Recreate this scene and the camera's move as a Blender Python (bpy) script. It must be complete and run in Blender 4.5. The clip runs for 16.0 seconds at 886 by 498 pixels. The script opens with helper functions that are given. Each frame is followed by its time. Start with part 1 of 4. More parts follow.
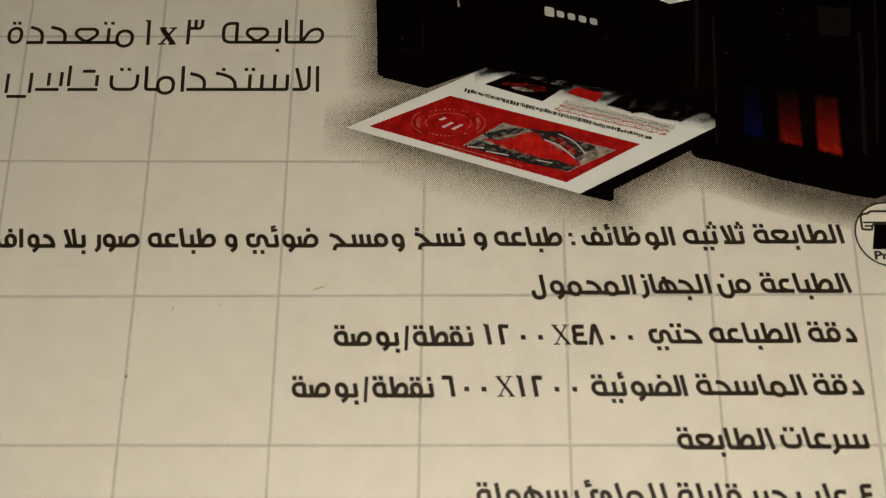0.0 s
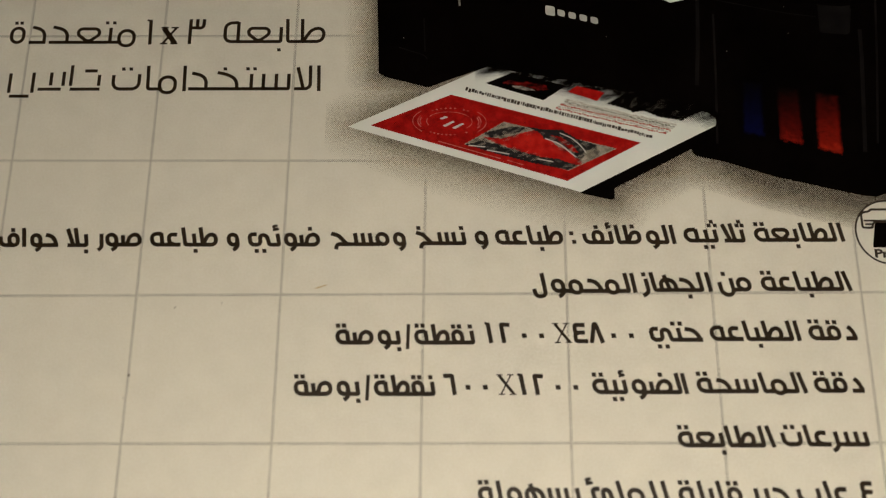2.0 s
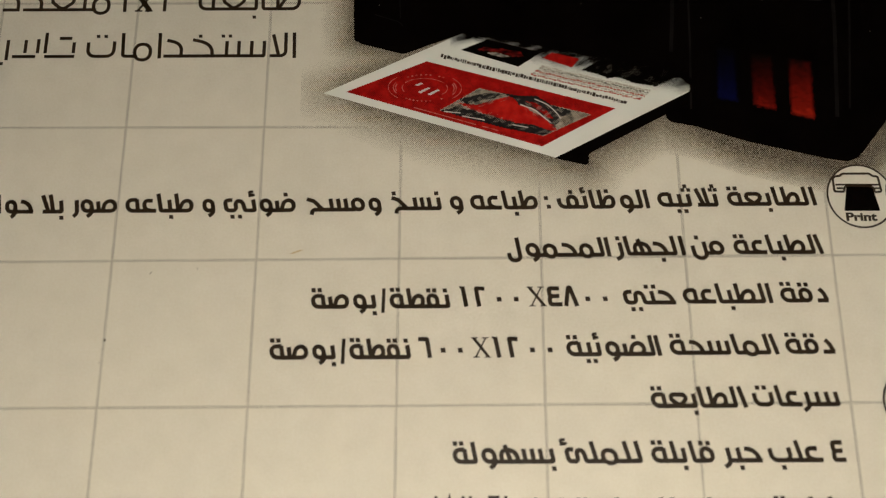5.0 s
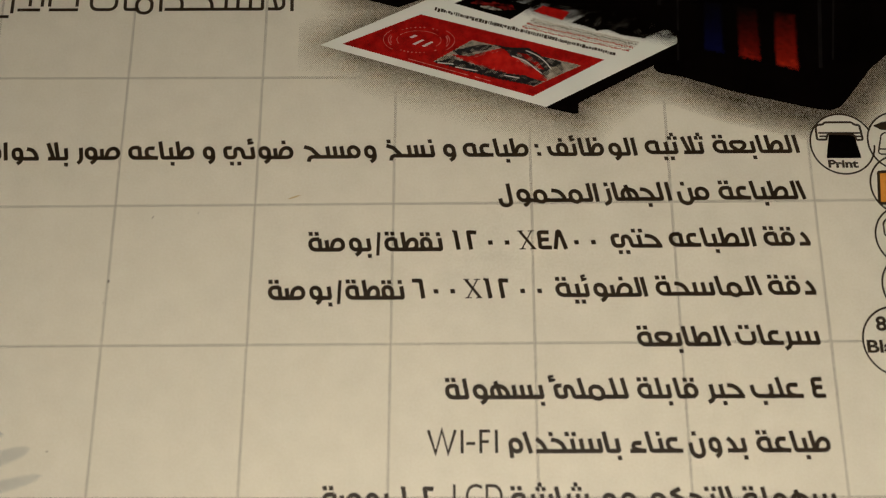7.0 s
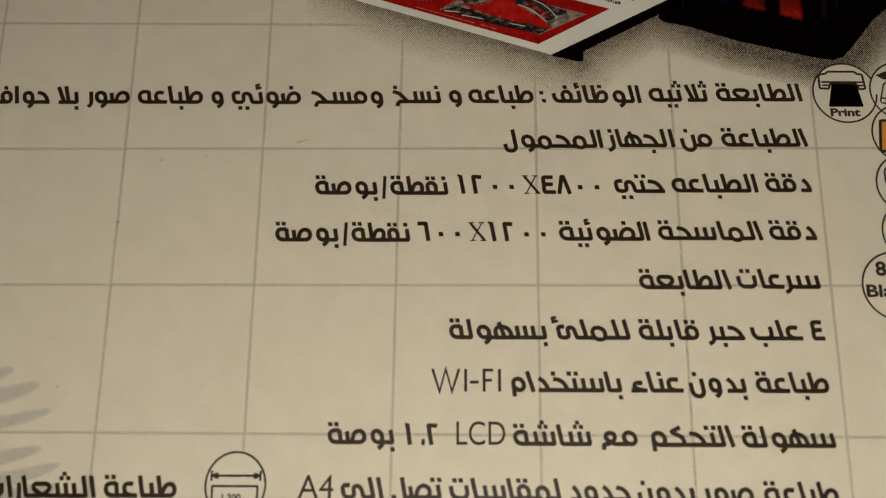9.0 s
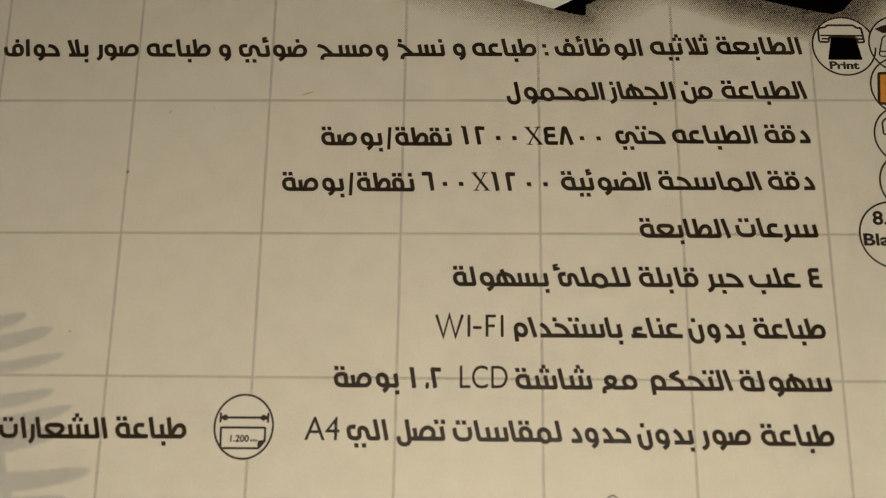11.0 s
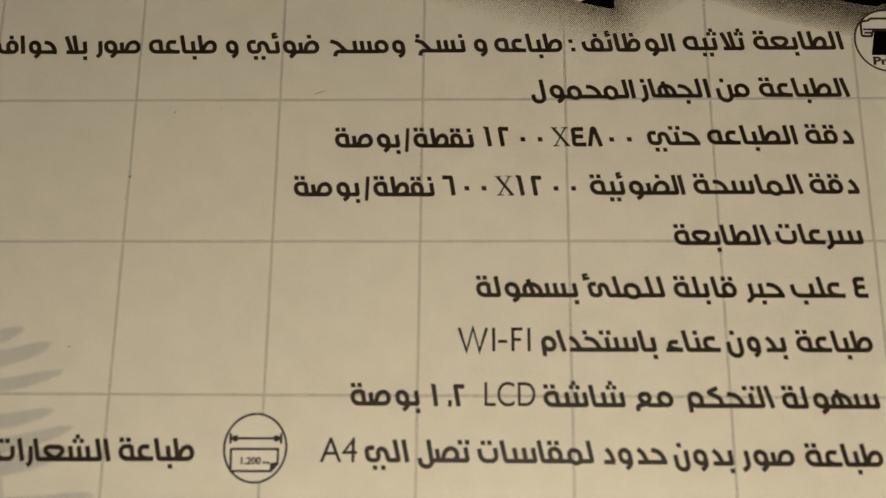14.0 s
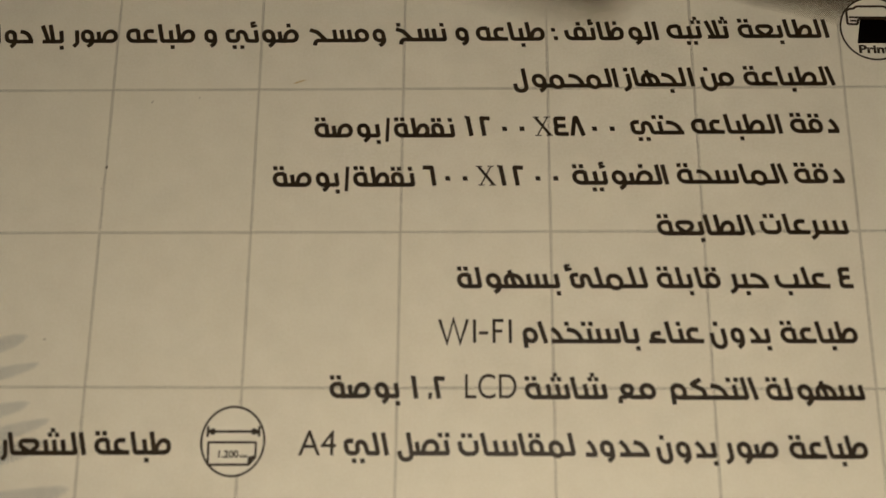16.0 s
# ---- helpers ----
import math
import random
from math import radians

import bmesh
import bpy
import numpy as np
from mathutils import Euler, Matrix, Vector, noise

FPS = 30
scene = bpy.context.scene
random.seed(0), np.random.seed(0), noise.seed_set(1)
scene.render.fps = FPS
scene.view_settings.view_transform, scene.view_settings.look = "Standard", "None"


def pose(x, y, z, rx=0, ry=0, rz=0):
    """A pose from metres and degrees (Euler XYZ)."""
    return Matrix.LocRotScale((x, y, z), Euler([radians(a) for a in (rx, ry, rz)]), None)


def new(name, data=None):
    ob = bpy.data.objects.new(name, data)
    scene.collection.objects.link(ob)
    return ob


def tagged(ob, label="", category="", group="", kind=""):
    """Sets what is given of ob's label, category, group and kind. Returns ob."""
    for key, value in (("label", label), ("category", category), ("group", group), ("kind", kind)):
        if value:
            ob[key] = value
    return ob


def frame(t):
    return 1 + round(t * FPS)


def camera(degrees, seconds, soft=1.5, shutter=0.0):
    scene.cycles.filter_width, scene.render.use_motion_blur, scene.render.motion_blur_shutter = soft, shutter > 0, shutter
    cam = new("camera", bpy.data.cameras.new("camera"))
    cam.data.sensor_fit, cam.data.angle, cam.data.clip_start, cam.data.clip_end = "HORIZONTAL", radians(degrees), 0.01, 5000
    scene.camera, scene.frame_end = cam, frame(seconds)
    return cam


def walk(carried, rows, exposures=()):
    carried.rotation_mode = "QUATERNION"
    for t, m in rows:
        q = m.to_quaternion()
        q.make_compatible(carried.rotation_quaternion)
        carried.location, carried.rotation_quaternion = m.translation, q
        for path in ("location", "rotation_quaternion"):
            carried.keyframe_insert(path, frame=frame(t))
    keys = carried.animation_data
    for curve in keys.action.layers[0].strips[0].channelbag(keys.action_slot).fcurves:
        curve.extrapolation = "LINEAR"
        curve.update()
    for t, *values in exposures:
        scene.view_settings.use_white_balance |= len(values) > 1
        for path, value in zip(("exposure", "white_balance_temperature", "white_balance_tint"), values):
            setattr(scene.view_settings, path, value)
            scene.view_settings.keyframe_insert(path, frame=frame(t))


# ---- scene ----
MM = 0.001          # the page is laid out in millimetres, its grid in squares of 30

# the camera: seconds, eye in millimetres, yaw, pitch and roll in degrees
cam = camera(52.377, 16.0, soft=1.15)
cam.data.dof.use_dof = True
cam.data.dof.focus_distance = 0.205
cam.data.dof.aperture_fstop = 12.0
PATH = [
    (0.0, 35.012, -13.753, 182.376, 0.776, -73.495, -0.683),
    (0.5, 34.994, -13.257, 182.486, 1.452, -73.616, -1.330),
    (1.0, 34.429, -13.286, 182.986, 0.895, -73.681, -0.821),
    (1.5, 34.816, -13.352, 183.234, 0.842, -73.692, -0.770),
    (2.0, 35.157, -13.695, 182.987, 1.214, -73.644, -1.181),
    (2.5, 35.309, -14.022, 182.946, 0.758, -73.714, -0.787),
    (3.0, 35.879, -15.076, 181.904, 0.761, -73.541, -0.802),
    (3.5, 37.191, -17.199, 182.187, 0.702, -74.172, -0.842),
    (6.0, 38.767, -22.500, 182.354, -1.804, -74.248, 1.507),
    (6.5, 39.459, -27.099, 184.581, -0.736, -74.571, 0.426),
    (7.0, 40.192, -30.599, 185.155, -0.501, -74.706, 0.257),
    (7.5, 39.659, -32.773, 185.711, -1.484, -74.728, 1.169),
    (8.0, 39.697, -34.315, 186.377, -1.208, -74.660, 0.961),
    (8.5, 39.400, -39.460, 185.829, 0.475, -74.800, -0.301),
    (9.0, 39.880, -40.677, 184.985, 0.378, -75.397, -0.173),
    (9.5, 39.840, -44.106, 184.113, 1.432, -75.654, -0.893),
    (10.0, 40.016, -47.519, 185.100, 1.077, -75.854, -0.555),
    (12.5, 38.962, -50.933, 188.431, 2.374, -76.442, -2.366),
    (13.0, 36.369, -52.203, 189.805, 2.442, -75.888, -2.201),
    (13.5, 35.721, -44.179, 181.571, 0.611, -76.497, -0.691),
    (14.0, 35.055, -43.687, 176.232, 1.034, -76.672, -0.916),
    (14.5, 36.340, -44.856, 173.074, 1.570, -76.534, -1.346),
    (15.0, 34.784, -42.895, 172.873, 2.233, -77.057, -1.970),
    (15.5, 34.539, -43.949, 173.715, 2.495, -76.857, -2.353),
    (16.0, 38.579, -44.578, 173.811, 0.568, -76.802, -0.574),
]
EXPOSURES = [(0.0, 0.35, 6140, 10), (3.5, 0.30, 6160, 10), (6.0, 0.25, 6240, 10), (6.5, 0.10, 6265, 10), (7.0, 0.08, 6280, 10), (8.5, 0.0, 6290, 10), (9.0, -0.15, 6360, 10), (10.0, -0.22, 6480, 10), (13.0, -0.25, 6440, 10), (13.5, -0.18, 6460, 10), (14.5, -0.25, 6520, 10), (16.0, -0.34, 6620, 10)]
walk(cam, [(t, pose(x * MM, y * MM, z * MM, 90 + pitch, 0, yaw) @ pose(0, 0, 0, 0, 0, roll)) for t, x, y, z, yaw, pitch, roll in PATH], EXPOSURES)

# ---- light: a warm desk lamp close over the page, in a room at night ----
world = bpy.data.worlds.new("night")
scene.world = world
world.use_nodes = True
world.node_tree.nodes["Background"].inputs[0].default_value = (1.0, 0.85, 0.65, 1)
world.node_tree.nodes["Background"].inputs[1].default_value = 0.01
BULB = (0.062, -0.160, 0.278)
bulb_light = bpy.data.lights.new("bulb_light", "POINT")
bulb_light.energy = 1.72
bulb_light.color = (1.0, 0.915, 0.755)
bulb_light.shadow_soft_size = 0.022
new("bulb_light", bulb_light).matrix_world = pose(*BULB)


# ---- materials ----
def material(name, colour, rough=0.6, spec=0.3, metal=0.0):
    m = bpy.data.materials.new(name)
    m.use_nodes = True
    b = m.node_tree.nodes["Principled BSDF"]
    b.inputs["Base Color"].default_value = (*colour, 1)
    b.inputs["Roughness"].default_value = rough
    b.inputs["Specular IOR Level"].default_value = spec
    b.inputs["Metallic"].default_value = metal
    return m


def noisy(name, low, high, scale, rough=0.6, spec=0.3, bump=0.0, fine=0.0, fine_scale=4000, detail=6, stretch=(1, 1, 1), mid=(0.35, 0.65)):
    """A colour that wanders between two tones at one scale, with finer grain and relief on top."""
    m = material(name, low, rough, spec)
    t = m.node_tree
    b = t.nodes["Principled BSDF"]
    co = t.nodes.new("ShaderNodeTexCoord")
    mp = t.nodes.new("ShaderNodeMapping")
    mp.inputs["Scale"].default_value = stretch
    n = t.nodes.new("ShaderNodeTexNoise")
    n.inputs["Scale"].default_value, n.inputs["Detail"].default_value = scale, detail
    ramp = t.nodes.new("ShaderNodeValToRGB")
    ramp.color_ramp.elements[0].position, ramp.color_ramp.elements[1].position = mid
    ramp.color_ramp.elements[0].color, ramp.color_ramp.elements[1].color = (*low, 1), (*high, 1)
    t.links.new(co.outputs["Object"], mp.inputs["Vector"])
    t.links.new(mp.outputs["Vector"], n.inputs["Vector"])
    t.links.new(n.outputs["Fac"], ramp.inputs["Fac"])
    out = ramp.outputs["Color"]
    g = t.nodes.new("ShaderNodeTexNoise")
    g.inputs["Scale"].default_value, g.inputs["Detail"].default_value = fine_scale, 3
    t.links.new(mp.outputs["Vector"], g.inputs["Vector"])
    if fine:
        mix = t.nodes.new("ShaderNodeMix")
        mix.data_type, mix.blend_type = "RGBA", "OVERLAY"
        mix.inputs["Factor"].default_value = fine
        t.links.new(out, mix.inputs[6])
        t.links.new(g.outputs["Fac"], mix.inputs[7])
        out = mix.outputs[2]
    t.links.new(out, b.inputs["Base Color"])
    if bump:
        bp = t.nodes.new("ShaderNodeBump")
        bp.inputs["Strength"].default_value, bp.inputs["Distance"].default_value = bump, 0.0001
        t.links.new(g.outputs["Fac"], bp.inputs["Height"])
        t.links.new(bp.outputs["Normal"], b.inputs["Normal"])
    return m


def gradient(name, stops, low, high, axis="Y"):
    """Ink printed as a run of tones along one axis of the page, between two heights in millimetres."""
    m = material(name, stops[0][1], 0.5, 0.05)
    t = m.node_tree
    co = t.nodes.new("ShaderNodeTexCoord")
    sp = t.nodes.new("ShaderNodeSeparateXYZ")
    n = t.nodes.new("ShaderNodeTexNoise")
    n.inputs["Scale"].default_value = 700
    ad = t.nodes.new("ShaderNodeMath")
    ad.operation = "MULTIPLY_ADD"
    ad.inputs[1].default_value = 0.007
    mr = t.nodes.new("ShaderNodeMapRange")
    mr.inputs["From Min"].default_value, mr.inputs["From Max"].default_value = (low + 3.5) * MM, (high + 3.5) * MM
    ramp = t.nodes.new("ShaderNodeValToRGB")
    e = ramp.color_ramp.elements
    for i, (p, c) in enumerate(stops):
        el = e[i] if i < 2 else e.new(p)
        el.position, el.color = p, (*c, 1)
    t.links.new(co.outputs["Object"], sp.inputs[0])
    t.links.new(co.outputs["Object"], n.inputs["Vector"])
    t.links.new(n.outputs["Fac"], ad.inputs[0])
    t.links.new(sp.outputs[axis], ad.inputs[2])
    t.links.new(ad.outputs[0], mr.inputs["Value"])
    t.links.new(mr.outputs[0], ramp.inputs["Fac"])
    t.links.new(ramp.outputs["Color"], t.nodes["Principled BSDF"].inputs["Base Color"])
    return m


paper_mat = noisy("cream_paper", (0.712, 0.672, 0.577), (0.748, 0.708, 0.612), 150, 0.55, 0.3, 0.3, 0.16, 1900, 9)
white_mat = noisy("white_paper", (0.74, 0.76, 0.70), (0.80, 0.81, 0.76), 60, 0.5, 0.3, 0.2, 0.08, 2600)
ink_mat = noisy("black_text_ink", (0.015, 0.007, 0.001), (0.028, 0.014, 0.003), 300, 0.44, 0.48, 0.2, 0.15, 3000)
line_mat = noisy("grey_line_ink", (0.38, 0.345, 0.29), (0.49, 0.45, 0.385), 400, 0.6, 0.2, 0, 0.2, 3000)
grid_mat = noisy("grey_grid_ink", (0.22, 0.20, 0.165), (0.28, 0.255, 0.21), 120, 0.55, 0.25)
mid_dot_mat = noisy("brown_dot_ink", (0.29, 0.25, 0.18), (0.36, 0.315, 0.235), 200, 0.55, 0.25)
dot_mat = noisy("dark_dot_ink", (0.024, 0.014, 0.006), (0.052, 0.034, 0.017), 200, 0.55, 0.25)
fern_mat = noisy("pale_grey_ink", (0.33, 0.34, 0.335), (0.40, 0.41, 0.40), 200, 0.55, 0.25)
disc_mat = noisy("bare_paper", (0.722, 0.688, 0.600), (0.758, 0.724, 0.634), 150, 0.55, 0.3, 0.3, 0.12, 1900, 9)
seal_mat = noisy("seal_grey_ink", (0.62, 0.585, 0.53), (0.68, 0.645, 0.58), 200, 0.55, 0.25)
body_mat = noisy("printed_black", (0.0013, 0.0007, 0.0005), (0.0026, 0.0015, 0.0011), 80, 0.5, 0.02, 0.1)
edge_mat = noisy("printed_charcoal", (0.005, 0.0042, 0.004), (0.010, 0.0085, 0.008), 150, 0.5, 0.05)
logo_mat = noisy("printed_white", (0.55, 0.53, 0.48), (0.62, 0.60, 0.55), 400, 0.5, 0.25)
red_mat = noisy("printed_red", (0.27, 0.003, 0.002), (0.40, 0.008, 0.005), 420, 0.5, 0.12, 0.1, 0.35, 1800)
dim_red_mat = noisy("printed_dim_red", (0.03, 0.002, 0.002), (0.22, 0.006, 0.005), 600, 0.5, 0.1)
bright_mat = noisy("printed_bright_red", (0.34, 0.004, 0.003), (0.52, 0.015, 0.008), 500, 0.5, 0.12)
pink_mat = noisy("printed_pink", (0.36, 0.035, 0.025), (0.50, 0.17, 0.13), 900, 0.5, 0.2)
grey_mat = noisy("printed_grey", (0.06, 0.055, 0.045), (0.36, 0.34, 0.28), 1100, 0.5, 0.3, 0, 0.4, 2500)
tan_mat = noisy("printed_tan", (0.30, 0.27, 0.20), (0.42, 0.39, 0.31), 500, 0.5, 0.2, 0, 0.3, 2500)
navy_mat = noisy("printed_navy", (0.003, 0.0025, 0.0025), (0.013, 0.013, 0.014), 900, 0.5, 0.3)
orange_mat = noisy("printed_orange", (0.62, 0.24, 0.03), (0.70, 0.30, 0.05), 300, 0.5, 0.3, 0, 0.2, 2500)
green_mat = noisy("printed_green", (0.20, 0.32, 0.08), (0.10, 0.30, 0.30), 300, 0.5, 0.3)
board_mat = noisy("kraft_board", (0.30, 0.20, 0.11), (0.37, 0.26, 0.15), 40, 0.8, 0.2, 0.3, 0.2, 500, 6, (1, 1, 8))
fibre_mat = material("straw_fibre", (0.55, 0.42, 0.22), 0.7)
table_mat = noisy("brown_table_wood", (0.12, 0.06, 0.03), (0.22, 0.12, 0.06), 14, 0.45, 0.4, 0.3, 0.2, 300, 8, (1, 12, 1))
plaster_mat = noisy("cream_plaster", (0.62, 0.56, 0.46), (0.68, 0.62, 0.52), 3, 0.85, 0.2, 0.2, 0.1, 200)
floor_mat = noisy("tan_floor", (0.30, 0.24, 0.18), (0.38, 0.31, 0.24), 5, 0.5, 0.3, 0.1, 0.1, 150)
ceiling_mat = noisy("white_ceiling", (0.74, 0.71, 0.66), (0.78, 0.76, 0.71), 3, 0.9, 0.2, 0.2, 0.1, 200)
brass_mat = material("dull_brass", (0.5, 0.36, 0.16), 0.35, 0.5, 1.0)
flex_mat = material("black_flex", (0.02, 0.02, 0.02), 0.6)
glow_mat = material("glowing_glass", (1, 0.9, 0.7), 0.3)
glow_mat.node_tree.nodes["Principled BSDF"].inputs["Emission Color"].default_value = (1.0, 0.90, 0.72, 1)
glow_mat.node_tree.nodes["Principled BSDF"].inputs["Emission Strength"].default_value = 3


# ---- builders ----
def mesh_from(name, verts, faces):
    me = bpy.data.meshes.new(name)
    me.from_pydata([tuple(v) for v in verts], [], faces)
    me.update()
    return me


def part(name, me, mat, parent=None, label="", kind=""):
    ob = new(name, me)
    if not me.materials:
        me.materials.append(mat)
    ob.parent = parent
    return tagged(ob, label, kind=kind)


def box_mesh(name, x0, x1, y0, y1, z0, z1, bevel=0.0):
    bm = bmesh.new()
    bmesh.ops.create_cube(bm, size=1, matrix=Matrix.Translation(((x0 + x1) / 2, (y0 + y1) / 2, (z0 + z1) / 2)) @ Matrix.Diagonal((x1 - x0, y1 - y0, z1 - z0, 1)))
    if bevel:
        bmesh.ops.bevel(bm, geom=bm.edges[:], offset=bevel, segments=2, affect="EDGES")
    me = bpy.data.meshes.new(name)
    bm.to_mesh(me)
    bm.free()
    return me


def flat(name, outlines, level, mat, parent, label="", kind=""):
    """Ink printed flat on the page: closed outlines in millimetres, at a layer of ink (20 microns each)."""
    verts, faces = [], []
    for k, line in enumerate(outlines):
        start = len(verts)
        verts += [(x * MM, y * MM, (level * 0.02 + k * 0.0004) * MM) for x, y in line]
        face = list(range(start, len(verts)))
        area = sum(line[i][0] * line[(i + 1) % len(line)][1] - line[(i + 1) % len(line)][0] * line[i][1] for i in range(len(line)))
        faces.append(face if area > 0 else face[::-1])
    return part(name, mesh_from(name, verts, faces), mat, parent, label, kind)


def rounded(points, r, closed=False, steps=6):
    """A polyline with its corners rounded off."""
    n = len(points)
    out = []
    for i, p in enumerate(points):
        if not closed and i in (0, n - 1):
            out.append(p)
            continue
        a, b = points[i - 1], points[(i + 1) % n]
        la, lb = math.dist(p, a), math.dist(p, b)
        if min(la, lb) < 1e-6 or r <= 0:
            out.append(p)
            continue
        c = min(r, la * 0.5, lb * 0.5)
        s = (p[0] + (a[0] - p[0]) * c / la, p[1] + (a[1] - p[1]) * c / la)
        e = (p[0] + (b[0] - p[0]) * c / lb, p[1] + (b[1] - p[1]) * c / lb)
        for k in range(steps + 1):
            u = k / steps
            # a conic close to a circle's arc
            w0, w1, w2 = (1 - u) ** 2, 1.42 * u * (1 - u), u ** 2
            q = w0 + w1 + w2
            out.append(((w0 * s[0] + w1 * p[0] + w2 * e[0]) / q, (w0 * s[1] + w1 * p[1] + w2 * e[1]) / q))
    clean = [out[0]]
    for p in out[1:]:
        if math.dist(p, clean[-1]) > 1e-5:
            clean.append(p)
    return clean


def ribbon(verts, faces, pts, width, z, closed=False):
    """A flat stroke of even width along a polyline."""
    n = len(pts)
    if closed and math.dist(pts[0], pts[-1]) < 1e-5:
        pts, n = pts[:-1], n - 1
    start = len(verts)
    for i, p in enumerate(pts):
        a = pts[i - 1] if (i or closed) else None
        b = pts[(i + 1) % n] if (i < n - 1 or closed) else None
        d1 = Vector((p[0] - a[0], p[1] - a[1])).normalized() if a else None
        d2 = Vector((b[0] - p[0], b[1] - p[1])).normalized() if b else None
        d1, d2 = d1 or d2, d2 or d1
        nrm = Vector((-d1.y - d2.y, d1.x + d2.x))
        nrm = nrm.normalized() if nrm.length > 1e-6 else Vector((-d1.y, d1.x))
        k = width / 2 / max(0.45, nrm.dot(Vector((-d1.y, d1.x))))
        verts.append((p[0] + nrm.x * k, p[1] + nrm.y * k, z + 0.0006 * i))
        verts.append((p[0] - nrm.x * k, p[1] - nrm.y * k, z + 0.0006 * i))
    for i in range(n if closed else n - 1):
        j = (i + 1) % n
        faces.append((start + 2 * i + 1, start + 2 * j + 1, start + 2 * j, start + 2 * i))


def strokes(name, lines, width, level, mat, parent, label=""):
    """Pen strokes in millimetres: (corner radius, closed, points)."""
    verts, faces = [], []
    for k, (r, closed, pts) in enumerate(lines):
        ribbon(verts, faces, rounded(pts, r, closed), width, level * 0.02 + k * 0.0007, closed)
    return part(name, mesh_from(name, [(x * MM, y * MM, z * MM) for x, y, z in verts], faces), mat, parent, label)


def rough(line, step=0.4, amp=0.09, seed=4):
    """An outline broken up by the print screen: small teeth along every edge."""
    rnd = random.Random(seed)
    out = []
    for i, a in enumerate(line):
        b = line[(i + 1) % len(line)]
        d = Vector((b[0] - a[0], b[1] - a[1]))
        n = max(1, int(d.length / step))
        nrm = Vector((-d.y, d.x)).normalized() if d.length > 1e-6 else Vector((0, 0))
        for k in range(n):
            o = amp * (1 if k % 2 else -1) * rnd.uniform(0.5, 1.2) if k else 0
            out.append((a[0] + d.x * k / n + nrm.x * o, a[1] + d.y * k / n + nrm.y * o))
    return out


def circle(cx, cy, r, n=64, ry=None):
    return [(cx + r * math.cos(i * math.tau / n), cy + (ry or r) * math.sin(i * math.tau / n)) for i in range(n)]


# ---- a geometric Arabic alphabet of pen strokes ----
# In units of the alif's height, the baseline at 0. left, right: whether the letter joins its neighbours there.
TOOTH = 0.64
SHAPE = {"ب": "t", "ت": "t", "ث": "t", "ن": "t", "ي": "t", "ئ": "t", "س": "s", "ش": "s", "ص": "S", "ض": "S", "ط": "T", "ظ": "T", "ع": "E", "ح": "H", "خ": "H", "ج": "H",
         "د": "d", "ر": "r", "ز": "r", "و": "w", "ف": "f", "ق": "f", "ك": "k", "ل": "l", "م": "m", "ه": "h", "ة": "o", "ا": "a", "ﻻ": "L", "ء": "z"}
MARKS = {"ب": (0, 1), "ت": (2, 0), "ث": (3, 0), "ن": (1, 0), "ي": (0, 2), "ئ": (9, 0), "ش": (3, 0), "ض": (1, 0), "ظ": (1, 0), "خ": (1, 0), "ج": (0, 1), "ز": (1, 0),
         "ف": (1, 0), "ق": (2, 0), "ة": (2, 0)}
RIGHT_ONLY = set("ادرزوةﻻ")


